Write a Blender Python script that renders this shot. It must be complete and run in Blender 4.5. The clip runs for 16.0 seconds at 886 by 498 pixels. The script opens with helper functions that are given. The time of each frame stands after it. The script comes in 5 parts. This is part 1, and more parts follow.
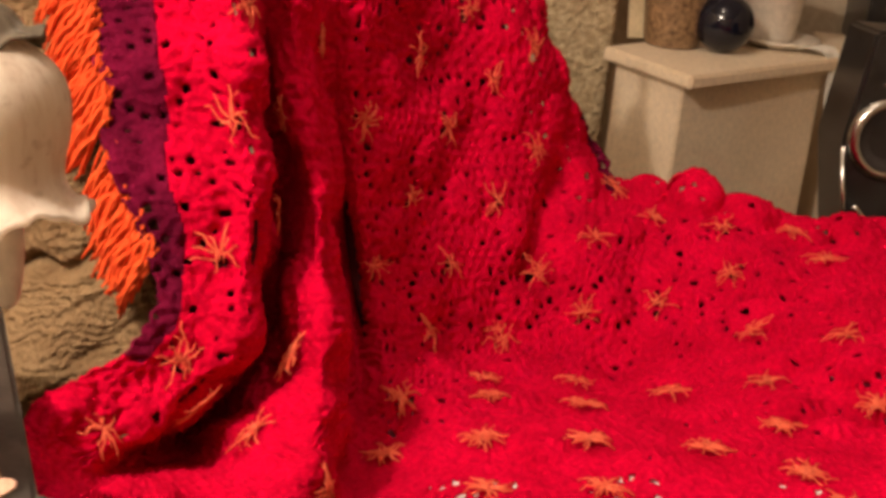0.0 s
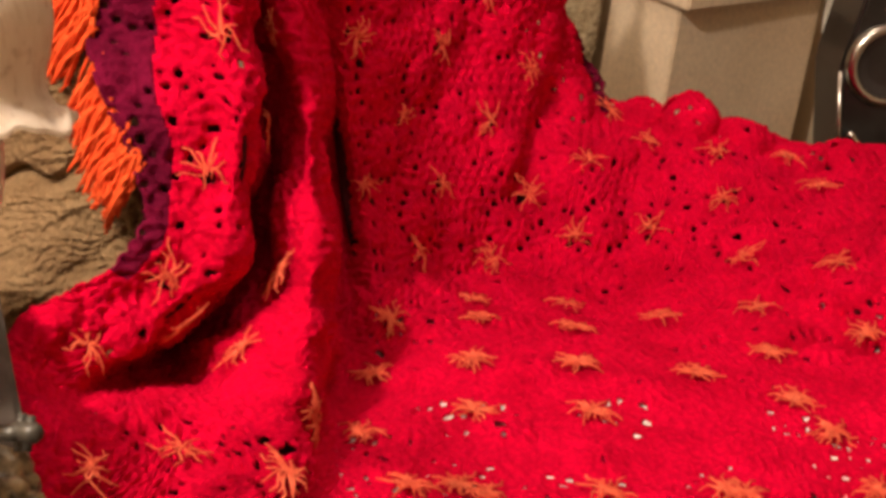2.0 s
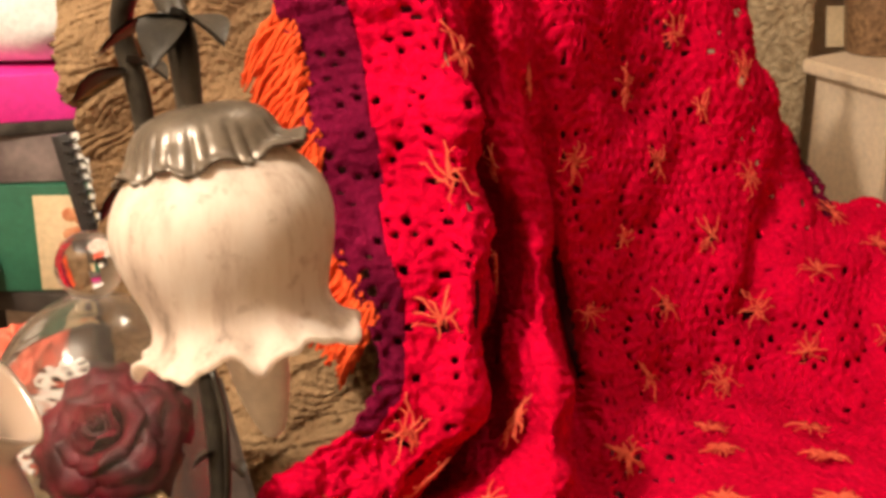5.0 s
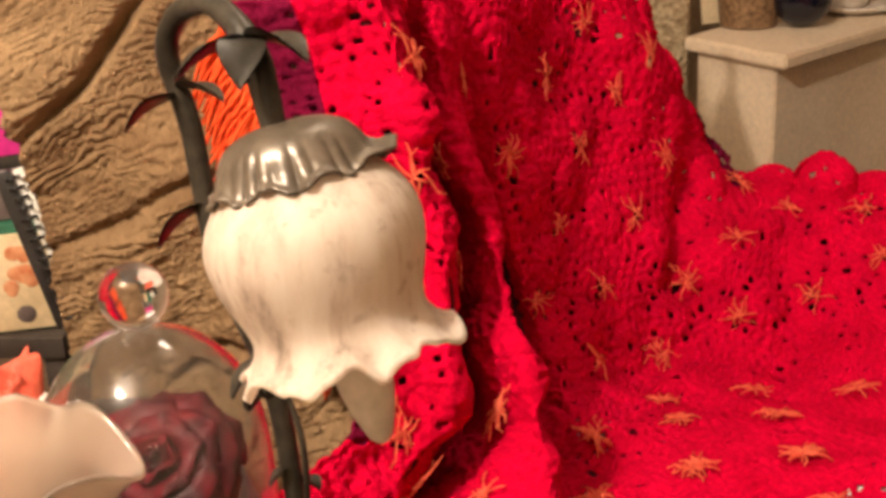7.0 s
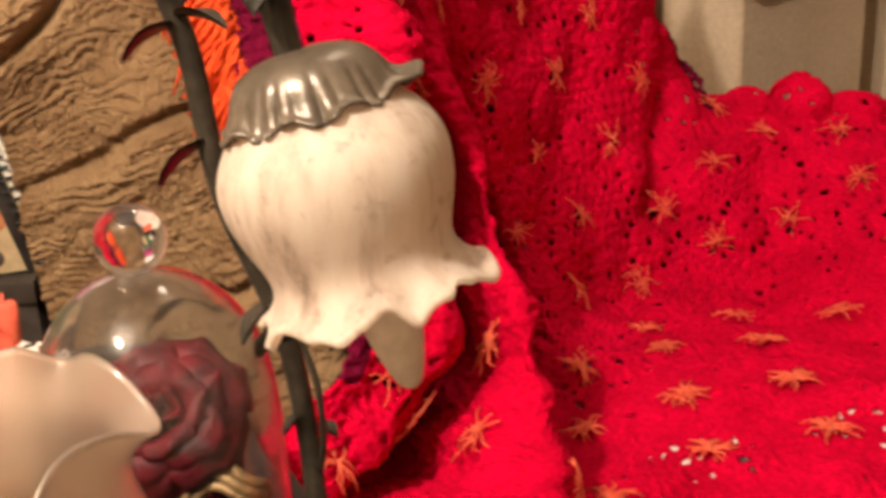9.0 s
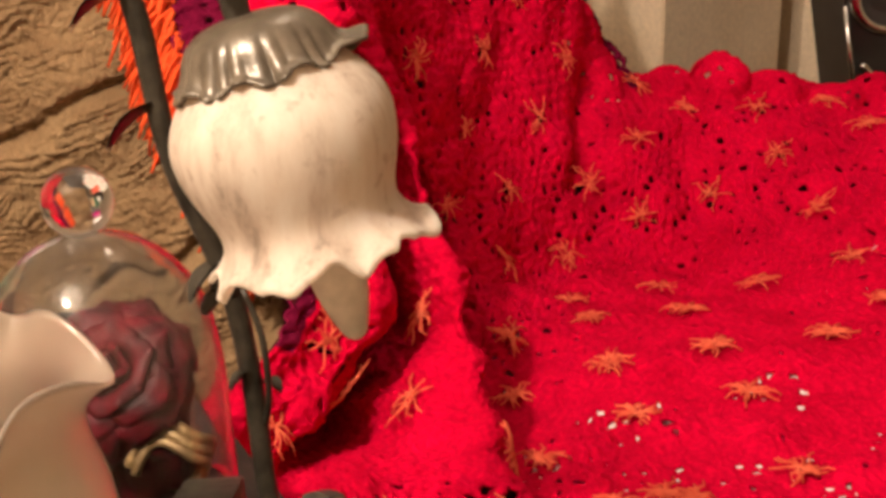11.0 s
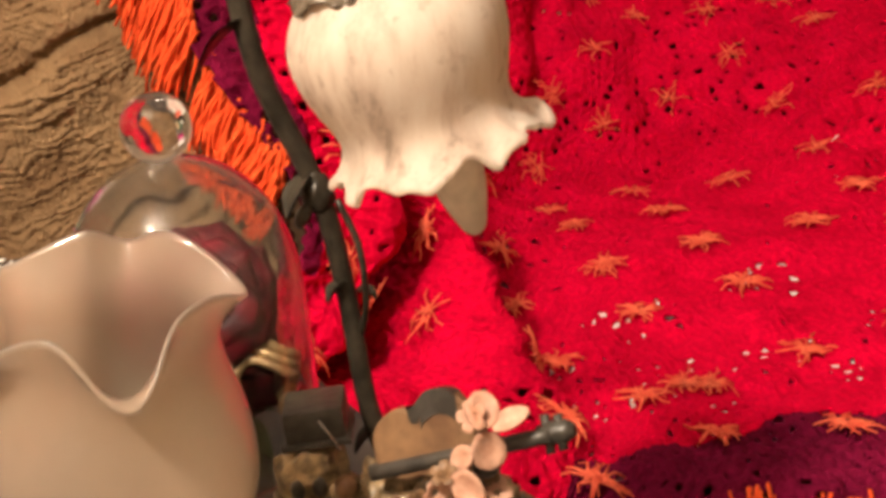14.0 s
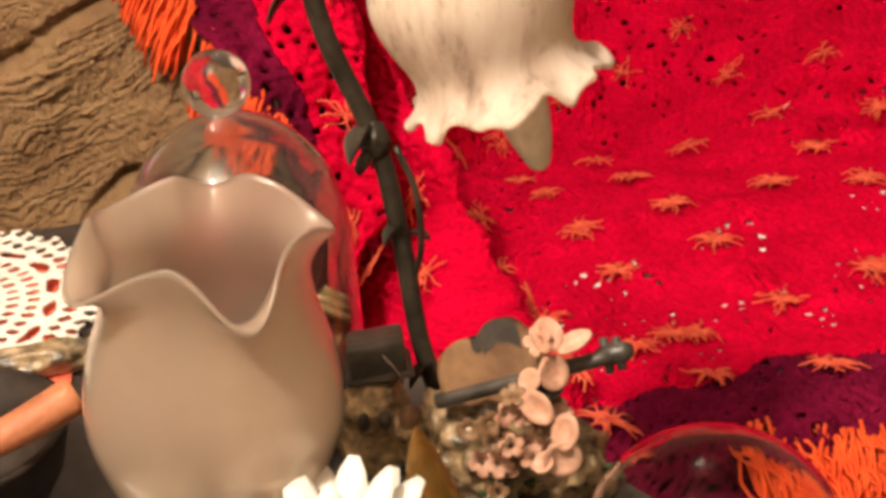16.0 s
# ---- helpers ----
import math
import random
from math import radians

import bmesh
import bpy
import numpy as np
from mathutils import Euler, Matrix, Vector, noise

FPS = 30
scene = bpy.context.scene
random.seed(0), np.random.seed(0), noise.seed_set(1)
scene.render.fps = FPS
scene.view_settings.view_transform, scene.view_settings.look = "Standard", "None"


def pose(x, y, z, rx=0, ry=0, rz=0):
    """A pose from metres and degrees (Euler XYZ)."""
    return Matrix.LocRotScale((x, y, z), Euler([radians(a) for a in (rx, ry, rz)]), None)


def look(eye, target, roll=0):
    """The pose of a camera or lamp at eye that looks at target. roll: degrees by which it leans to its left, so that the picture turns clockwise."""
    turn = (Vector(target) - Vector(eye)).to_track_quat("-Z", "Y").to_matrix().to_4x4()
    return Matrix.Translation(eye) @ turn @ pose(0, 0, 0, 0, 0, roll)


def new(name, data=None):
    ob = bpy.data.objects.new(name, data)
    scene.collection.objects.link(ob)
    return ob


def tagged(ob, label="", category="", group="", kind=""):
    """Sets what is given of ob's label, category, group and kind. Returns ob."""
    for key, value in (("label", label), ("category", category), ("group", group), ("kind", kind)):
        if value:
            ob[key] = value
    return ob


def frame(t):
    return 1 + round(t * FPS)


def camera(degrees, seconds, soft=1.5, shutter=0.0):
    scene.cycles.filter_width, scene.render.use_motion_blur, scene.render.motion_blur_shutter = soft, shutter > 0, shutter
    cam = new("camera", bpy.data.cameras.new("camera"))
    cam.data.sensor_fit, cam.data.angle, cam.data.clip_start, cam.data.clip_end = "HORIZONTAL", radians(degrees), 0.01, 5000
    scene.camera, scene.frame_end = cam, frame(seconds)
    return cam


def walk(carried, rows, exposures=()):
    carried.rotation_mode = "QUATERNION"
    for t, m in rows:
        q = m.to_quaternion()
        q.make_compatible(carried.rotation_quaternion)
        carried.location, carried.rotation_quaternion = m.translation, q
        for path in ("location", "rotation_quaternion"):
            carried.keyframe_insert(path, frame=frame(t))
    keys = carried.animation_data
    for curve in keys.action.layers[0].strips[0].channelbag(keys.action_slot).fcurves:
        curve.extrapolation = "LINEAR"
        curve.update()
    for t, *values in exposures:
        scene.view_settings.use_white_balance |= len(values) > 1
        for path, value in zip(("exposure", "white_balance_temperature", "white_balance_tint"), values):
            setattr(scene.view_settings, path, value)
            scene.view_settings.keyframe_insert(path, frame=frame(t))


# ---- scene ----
cam = camera(37.7, 16.0, soft=3.7, shutter=0.5)
PATH = [
    (0, (0.243, -0.345, 1.272), (0.061, 1.518, 0.568), 5.2),
    (0.5, (0.241, -0.342, 1.27), (0.056, 1.506, 0.528), 5.6),
    (1, (0.244, -0.333, 1.262), (0.074, 1.493, 0.465), 6.1),
    (1.5, (0.246, -0.329, 1.264), (0.099, 1.484, 0.432), 6.5),
    (2, (0.24, -0.327, 1.265), (0.09, 1.492, 0.449), 6.5),
    (2.5, (0.226, -0.32, 1.269), (0.061, 1.513, 0.487), 6.0),
    (3, (0.206, -0.318, 1.272), (0.023, 1.53, 0.529), 5.6),
    (3.5, (0.192, -0.323, 1.277), (-0.015, 1.533, 0.56), 4.0),
    (4, (0.15, -0.317, 1.281), (-0.1, 1.533, 0.563), 2.2),
    (4.5, (0.142, -0.275, 1.278), (-0.229, 1.557, 0.568), 0.8),
    (4.7, (0.157, -0.253, 1.285), (-0.275, 1.568, 0.58), 0.6),
    (6.8, (0.021, -0.301, 1.293), (-0.179, 1.564, 0.597), -3.2),
    (7, (0.023, -0.291, 1.293), (-0.172, 1.571, 0.589), -2.8),
    (7.5, (0.055, -0.245, 1.284), (-0.227, 1.587, 0.534), -1.4),
    (8, (0.058, -0.23, 1.28), (-0.315, 1.57, 0.492), -2.4),
    (8.5, (0.002, -0.247, 1.283), (-0.288, 1.566, 0.49), -4.1),
    (9, (-0.023, -0.255, 1.282), (-0.14, 1.571, 0.475), -3.4),
    (9.2, (-0.016, -0.271, 1.293), (-0.1, 1.553, 0.477), -2.6),
    (11.3, (-0.042, -0.294, 1.28), (-0.029, 1.519, 0.437), -2.5),
    (11.5, (-0.055, -0.297, 1.278), (-0.03, 1.51, 0.421), -2.9),
    (12, (-0.099, -0.309, 1.273), (-0.021, 1.486, 0.393), -3.9),
    (12.5, (-0.083, -0.285, 1.276), (0.046, 1.502, 0.387), -1.5),
    (13, (-0.045, -0.263, 1.276), (-0.072, 1.531, 0.392), -1.8),
    (13.5, (-0.092, -0.281, 1.273), (-0.029, 1.5, 0.367), -4.2),
    (14, (-0.155, -0.311, 1.277), (-0.007, 1.453, 0.345), -4.4),
    (14.5, (-0.187, -0.328, 1.274), (0.01, 1.415, 0.313), -3.9),
    (15, (-0.202, -0.347, 1.271), (0.006, 1.379, 0.283), -4.0),
    (15.5, (-0.229, -0.364, 1.278), (0.002, 1.374, 0.316), -4.4),
    (16, (-0.257, -0.36, 1.277), (0.024, 1.379, 0.33), -4.0),
]
walk(cam, [(t, look(eye, target, roll)) for t, eye, target, roll in PATH], [(0, 0.0), (3, 0.1), (4.5, 0.12), (8, 0.08), (9, 0.0), (12, -0.04), (16, -0.08)])

# ---------------------------------------------------------------- light
world = bpy.data.worlds.new("world")
scene.world = world
world.use_nodes = True
wn = world.node_tree
wn.nodes["Background"].inputs[0].default_value = (1.0, 0.78, 0.55, 1)
wn.nodes["Background"].inputs[1].default_value = 0.02


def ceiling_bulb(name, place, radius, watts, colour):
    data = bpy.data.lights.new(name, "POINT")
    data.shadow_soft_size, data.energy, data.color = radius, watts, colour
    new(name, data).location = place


ceiling_bulb("ceiling_bulb", (-0.80, -0.36, 2.38), 0.06, 190, (1.0, 0.83, 0.67))
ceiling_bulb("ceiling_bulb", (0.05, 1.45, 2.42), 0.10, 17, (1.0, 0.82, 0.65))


# ---------------------------------------------------------------- materials
def material(name):
    m = bpy.data.materials.new(name)
    m.use_nodes = True
    t = m.node_tree
    return m, t, t.nodes["Principled BSDF"]


def link(t, a, b):
    t.links.new(a, b)


def noise_node(t, scale, detail=4.0, rough=0.55, coords="Object"):
    n = t.nodes.new("ShaderNodeTexNoise")
    n.inputs["Scale"].default_value = scale
    n.inputs["Detail"].default_value = detail
    n.inputs["Roughness"].default_value = rough
    c = t.nodes.new("ShaderNodeTexCoord")
    link(t, c.outputs[coords], n.inputs["Vector"])
    return n


def ramp(t, source, stops):
    r = t.nodes.new("ShaderNodeValToRGB")
    els = r.color_ramp.elements
    while len(els) < len(stops):
        els.new(0.5)
    for e, (p, c) in zip(els, stops):
        e.position, e.color = p, (*c, 1)
    link(t, source, r.inputs[0])
    return r


def surface(name, dark, light, scale=20.0, rough=0.7, bump=0.3, bump_scale=200.0, metal=0.0, depth=0.002, sheen=0.0, spread=(0.35, 0.65), spec=0.5, detail=5.0):
    """A two-scale noisy surface: slow colour drift, fine grain in colour and relief."""
    m, t, b = material(name)
    n = noise_node(t, scale, detail)
    r = ramp(t, n.outputs["Fac"], [(spread[0], dark), (spread[1], light)])
    f = noise_node(t, bump_scale, 3.0)
    mix = t.nodes.new("ShaderNodeMix")
    mix.data_type, mix.blend_type = "RGBA", "MULTIPLY"
    mix.inputs["Factor"].default_value = 0.5
    g = ramp(t, f.outputs["Fac"], [(0.3, (0.6, 0.6, 0.6)), (0.7, (1, 1, 1))])
    link(t, r.outputs[0], mix.inputs["A"])
    link(t, g.outputs[0], mix.inputs["B"])
    link(t, mix.outputs["Result"], b.inputs["Base Color"])
    bp = t.nodes.new("ShaderNodeBump")
    bp.inputs["Strength"].default_value, bp.inputs["Distance"].default_value = bump, depth
    link(t, f.outputs["Fac"], bp.inputs["Height"])
    link(t, bp.outputs[0], b.inputs["Normal"])
    b.inputs["Roughness"].default_value, b.inputs["Metallic"].default_value = rough, metal
    b.inputs["Sheen Weight"].default_value = sheen
    b.inputs["Specular IOR Level"].default_value = spec
    return m



def yarn(name, dark, light, stitch=150.0):
    """Crocheted wool: rounded loops with shade painted between them, a slow drift of dye and fine fuzz."""
    m, t, b = material(name)
    drift = noise_node(t, 11, 4)
    base = ramp(t, drift.outputs["Fac"], [(0.32, dark), (0.68, light)])
    warp = noise_node(t, 60, 2)
    add = t.nodes.new("ShaderNodeVectorMath")
    add.operation = "MULTIPLY_ADD"
    add.inputs[1].default_value = (0.012, 0.012, 0.012)
    link(t, warp.outputs["Color"], add.inputs[0])
    link(t, warp.inputs["Vector"].links[0].from_socket, add.inputs[2])
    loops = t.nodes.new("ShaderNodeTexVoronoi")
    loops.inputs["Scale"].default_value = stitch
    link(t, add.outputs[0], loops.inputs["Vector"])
    # shade between neighbouring loops, multiplied into the dye colour
    loop_shade = ramp(t, loops.outputs["Distance"], [(0.25, (1, 1, 1)), (0.75, (0.42, 0.42, 0.42))])
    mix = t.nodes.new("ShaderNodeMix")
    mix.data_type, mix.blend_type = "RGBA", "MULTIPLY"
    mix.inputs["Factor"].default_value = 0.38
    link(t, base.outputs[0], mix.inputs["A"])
    link(t, loop_shade.outputs[0], mix.inputs["B"])
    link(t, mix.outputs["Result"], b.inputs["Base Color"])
    one = t.nodes.new("ShaderNodeBump")
    one.inputs["Strength"].default_value, one.inputs["Distance"].default_value = 0.5, 0.004
    one.invert = True
    link(t, loops.outputs["Distance"], one.inputs["Height"])
    fuzz = noise_node(t, 600, 2)
    two = t.nodes.new("ShaderNodeBump")
    two.inputs["Strength"].default_value, two.inputs["Distance"].default_value = 0.5, 0.0015
    link(t, fuzz.outputs["Fac"], two.inputs["Height"])
    link(t, one.outputs[0], two.inputs["Normal"])
    link(t, two.outputs[0], b.inputs["Normal"])
    b.inputs["Roughness"].default_value = 0.95
    b.inputs["Specular IOR Level"].default_value = 0.04
    b.inputs["Sheen Weight"].default_value = 0.05
    b.inputs["Sheen Tint"].default_value = (*light, 1)
    return m


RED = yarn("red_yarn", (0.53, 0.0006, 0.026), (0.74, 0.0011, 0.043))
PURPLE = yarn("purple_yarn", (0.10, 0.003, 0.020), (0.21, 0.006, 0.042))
ORANGE = surface("orange_yarn", (0.84, 0.080, 0.018), (0.95, 0.135, 0.032), 40, 0.9, 0.5, 500, spec=0.2)
STAR = surface("star_yarn", (0.70, 0.085, 0.045), (0.92, 0.18, 0.095), 60, 0.9, 0.5, 500, spec=0.2)
THROW = surface("brown_chenille", (0.235, 0.14, 0.07), (0.375, 0.245, 0.13), 9, 0.95, 1.0, 330, depth=0.004, spec=0.15)
SHEET = surface("white_sheet", (0.82, 0.80, 0.78), (0.92, 0.90, 0.88), 12, 0.9, 0.3, 150)
UPHOLSTERY = surface("dark_upholstery", (0.040, 0.006, 0.008), (0.085, 0.014, 0.018), 12, 0.95, 0.4, 200, spec=0.05)
BRONZE = surface("aged_bronze", (0.020, 0.017, 0.012), (0.060, 0.050, 0.036), 30, 0.36, 0.35, 120, metal=0.3)
PEWTER = surface("pewter_petal", (0.085, 0.066, 0.046), (0.15, 0.118, 0.084), 40, 0.34, 0.2, 160, metal=0.25)
CREAM = surface("cream_paint", (0.84, 0.68, 0.49), (0.90, 0.75, 0.56), 6, 0.6, 0.08, 90)
PLASTER = surface("beige_plaster", (0.42, 0.33, 0.23), (0.52, 0.42, 0.30), 5, 0.9, 0.4, 60)
WHITEWASH = surface("whitewash", (0.66, 0.62, 0.56), (0.76, 0.72, 0.66), 5, 0.9, 0.3, 60)
ROUGHCAST = surface("roughcast", (0.38, 0.27, 0.15), (0.62, 0.49, 0.31), 60, 0.95, 1.0, 70, depth=0.02)
FLOORING = surface("carpet", (0.16, 0.10, 0.06), (0.24, 0.16, 0.10), 30, 0.95, 0.6, 300)
BLACK = surface("black_plastic", (0.010, 0.009, 0.009), (0.022, 0.02, 0.02), 20, 0.28, 0.1, 200)
CHROME = surface("brushed_chrome", (0.45, 0.42, 0.40), (0.62, 0.60, 0.57), 20, 0.22, 0.1, 200, metal=1.0)
CONE = surface("speaker_cone", (0.012, 0.010, 0.010), (0.03, 0.025, 0.025), 20, 0.6, 0.2, 200)
TABLE = surface("dark_table", (0.026, 0.020, 0.016), (0.062, 0.050, 0.042), 18, 0.5, 0.3, 90)
ROSE = surface("dark_rose", (0.026, 0.0004, 0.003), (0.115, 0.0008, 0.008), 45, 0.5, 0.3, 260, spec=0.18)
LEAF = surface("leaf_green", (0.03, 0.05, 0.015), (0.09, 0.12, 0.04), 40, 0.55, 0.4, 150)
STRAW = surface("gold_ring", (0.20, 0.115, 0.042), (0.52, 0.36, 0.17), 40, 0.45, 0.3, 200, metal=0.3)
STONE = surface("grey_resin", (0.045, 0.030, 0.014), (0.42, 0.30, 0.16), 75, 0.34, 0.6, 120)
TAN = surface("tan_resin", (0.12, 0.058, 0.025), (0.225, 0.125, 0.058), 40, 0.5, 0.3, 120)
BLOSSOM = surface("pink_blossom", (0.44, 0.22, 0.14), (0.64, 0.39, 0.28), 60, 0.6, 0.4, 150)
DARKRESIN = surface("dark_resin", (0.025, 0.022, 0.018), (0.07, 0.062, 0.05), 50, 0.4, 0.4, 120)
PETALWHITE = surface("white_petal", (0.80, 0.78, 0.70), (0.90, 0.88, 0.82), 30, 0.5, 0.2, 150)
LACE = surface("white_lace", (0.82, 0.79, 0.70), (0.93, 0.90, 0.82), 80, 0.85, 0.7, 400)
SALMON = surface("salmon_cloth", (0.72, 0.10, 0.055), (0.85, 0.18, 0.10), 18, 0.6, 0.5, 200)
TERRACOTTA = surface("terracotta", (0.34, 0.11, 0.045), (0.48, 0.18, 0.08), 30, 0.6, 0.4, 150)
CLAYDARK = surface("dark_clay", (0.009, 0.005, 0.003), (0.034, 0.021, 0.013), 35, 0.6, 0.5, 90, spec=0.3)
MAGENTA = surface("magenta_card", (0.70, 0.02, 0.25), (0.82, 0.04, 0.36), 10, 0.5, 0.1, 100)
GREYPLASTIC = surface("grey_plastic", (0.10, 0.075, 0.07), (0.30, 0.24, 0.22), 14, 0.3, 0.2, 100)
GREENCARD = surface("green_card", (0.02, 0.12, 0.065), (0.035, 0.17, 0.095), 12, 0.55, 0.2, 120)
CREAMCARD = surface("cream_card", (0.62, 0.48, 0.28), (0.78, 0.63, 0.40), 14, 0.6, 0.2, 120)
PAINTFLOWER = surface("printed_flowers", (0.55, 0.16, 0.06), (0.74, 0.36, 0.18), 70, 0.6, 0.2, 120)
POTWHITE = surface("white_ceramic", (0.70, 0.62, 0.52), (0.82, 0.74, 0.64), 8, 0.25, 0.1, 80)
VASEBROWN = surface("speckled_vase", (0.11, 0.058, 0.025), (0.38, 0.235, 0.125), 75, 0.4, 0.6, 90)
OPAL = surface("opal_bulb", (0.66, 0.59, 0.49), (0.78, 0.70, 0.60), 20, 0.4, 0.1, 100)
GREENFOAM = surface("moss", (0.02, 0.035, 0.01), (0.08, 0.09, 0.03), 60, 0.9, 0.8, 150, depth=0.01)


def black_glass():
    m, t, b = material("dark_blue_glass")
    b.inputs["Base Color"].default_value = (0.008, 0.008, 0.016, 1)
    b.inputs["Roughness"].default_value = 0.08
    n = noise_node(t, 9)
    r = ramp(t, n.outputs["Fac"], [(0.3, (0.05, 0.05, 0.05)), (0.7, (0.14, 0.14, 0.14))])
    link(t, r.outputs[0], b.inputs["Roughness"])
    return m


def clear_glass(name, tint, index=1.45):
    m, t, b = material(name)
    b.inputs["Base Color"].default_value = (*tint, 1)
    b.inputs["Transmission Weight"].default_value = 1.0
    b.inputs["Roughness"].default_value = 0.015
    b.inputs["IOR"].default_value = index
    return m


def frosted_glass():
    m, t, b = material("frosted_glass")
    n = noise_node(t, 16, 3)
    r = ramp(t, n.outputs["Fac"], [(0.3, (0.83, 0.70, 0.56)), (0.7, (0.91, 0.79, 0.66))])
    link(t, r.outputs[0], b.inputs["Base Color"])
    b.inputs["Roughness"].default_value = 0.40
    b.inputs["Transmission Weight"].default_value = 0.86
    b.inputs["IOR"].default_value = 1.22
    b.inputs["Coat Weight"].default_value = 1.0
    b.inputs["Coat Roughness"].default_value = 0.06
    return m


def alabaster():
    """Marbled white glass that lets light through: long veins down the bell and small smoky flecks."""
    m, t, b = material("marbled_glass")
    n = noise_node(t, 42, 6, 0.68)
    c = n.inputs["Vector"].links[0].from_socket
    mp = t.nodes.new("ShaderNodeMapping")
    mp.inputs["Scale"].default_value = (1.0, 1.0, 0.22)
    mp.inputs["Rotation"].default_value = (radians(-9), radians(-14), 0)
    link(t, c, mp.inputs["Vector"])
    link(t, mp.outputs[0], n.inputs["Vector"])
    r = ramp(t, n.outputs["Fac"], [(0.30, (0.46, 0.37, 0.29)), (0.40, (0.74, 0.64, 0.54)), (0.50, (0.87, 0.79, 0.69)), (0.66, (0.94, 0.88, 0.79))])
    fleck = noise_node(t, 95, 3)
    spots = ramp(t, fleck.outputs["Fac"], [(0.30, (0.66, 0.60, 0.54)), (0.42, (1, 1, 1))])
    mix = t.nodes.new("ShaderNodeMix")
    mix.data_type, mix.blend_type = "RGBA", "MULTIPLY"
    mix.inputs["Factor"].default_value = 0.6
    link(t, r.outputs[0], mix.inputs["A"])
    link(t, spots.outputs[0], mix.inputs["B"])
    link(t, mix.outputs["Result"], b.inputs["Base Color"])
    b.inputs["Roughness"].default_value = 0.5
    b.inputs["Specular IOR Level"].default_value = 0.25
    tr = t.nodes.new("ShaderNodeBsdfTranslucent")
    link(t, mix.outputs["Result"], tr.inputs[0])
    mx = t.nodes.new("ShaderNodeMixShader")
    mx.inputs[0].default_value = 0.57
    link(t, b.outputs[0], mx.inputs[1])
    link(t, tr.outputs[0], mx.inputs[2])
    link(t, mx.outputs[0], t.nodes["Material Output"].inputs[0])
    return m


NIGHTGLASS = black_glass()


def dusty_glass():
    """Clear glass under a film of old dust."""
    m, t, b = material("dusty_glass")
    b.inputs["Roughness"].default_value = 0.03
    b.inputs["Transmission Weight"].default_value = 1.0
    b.inputs["IOR"].default_value = 1.35
    n = noise_node(t, 14, 4)
    fac = ramp(t, n.outputs["Fac"], [(0.3, (0.008, 0.008, 0.008)), (0.7, (0.026, 0.026, 0.026))])
    film = t.nodes.new("ShaderNodeBsdfDiffuse")
    film.inputs[0].default_value = (0.80, 0.66, 0.50, 1)
    mx = t.nodes.new("ShaderNodeMixShader")
    link(t, fac.outputs[0], mx.inputs[0])
    link(t, b.outputs[0], mx.inputs[1])
    link(t, film.outputs[0], mx.inputs[2])
    link(t, mx.outputs[0], t.nodes["Material Output"].inputs[0])
    return m


def amber_glass():
    m, t, b = material("amber_glass")
    n = noise_node(t, 60, 4)
    r = ramp(t, n.outputs["Fac"], [(0.3, (0.50, 0.24, 0.04)), (0.7, (0.86, 0.55, 0.16))])
    link(t, r.outputs[0], b.inputs["Base Color"])
    b.inputs["Roughness"].default_value, b.inputs["Transmission Weight"].default_value = 0.08, 0.8
    return m


DUSTY = dusty_glass()
GOLDGLASS = amber_glass()
CLEAR = clear_glass("clear_glass", (0.97, 0.96, 0.95))
THIN = clear_glass("thin_glass", (0.90, 0.88, 0.85), 1.16)
FROST = frosted_glass()
MARBLE = alabaster()


# ---------------------------------------------------------------- mesh helpers
def mesh_object(name, verts, faces, mat, parent=None, label="", smooth=True):
    me = bpy.data.meshes.new(name)
    me.from_pydata([tuple(v) for v in verts], [], [tuple(f) for f in faces])
    me.materials.append(mat)
    if smooth:
        me.shade_smooth()
    me.update()
    ob = new(name, me)
    if parent is not None:
        ob.parent = parent
        ob.matrix_parent_inverse = Matrix.Identity(4)
    if label:
        ob["label"] = label
    return ob


def part(name, bm, mat, parent=None, label="", smooth=True):
    me = bpy.data.meshes.new(name)
    bm.to_mesh(me)
    bm.free()
    me.materials.append(mat)
    if smooth:
        me.shade_smooth()
        me.set_sharp_from_angle(angle=radians(32))
    ob = new(name, me)
    if parent is not None:
        ob.parent = parent
    if label:
        ob["label"] = label
    return ob


def empty(name, m=None):
    ob = new(name)
    if m is not None:
        ob.matrix_world = m
    return ob


def box_bm(size, place=(0, 0, 0), bevel=0.004, segments=2, turn=(0, 0, 0)):
    bm = bmesh.new()
    bmesh.ops.create_cube(bm, size=1)
    bmesh.ops.scale(bm, vec=size, verts=bm.verts)
    if bevel:
        bmesh.ops.bevel(bm, geom=bm.edges[:], offset=bevel, segments=segments, affect="EDGES", profile=0.6)
    bmesh.ops.transform(bm, matrix=pose(*place, *turn), verts=bm.verts)
    return bm


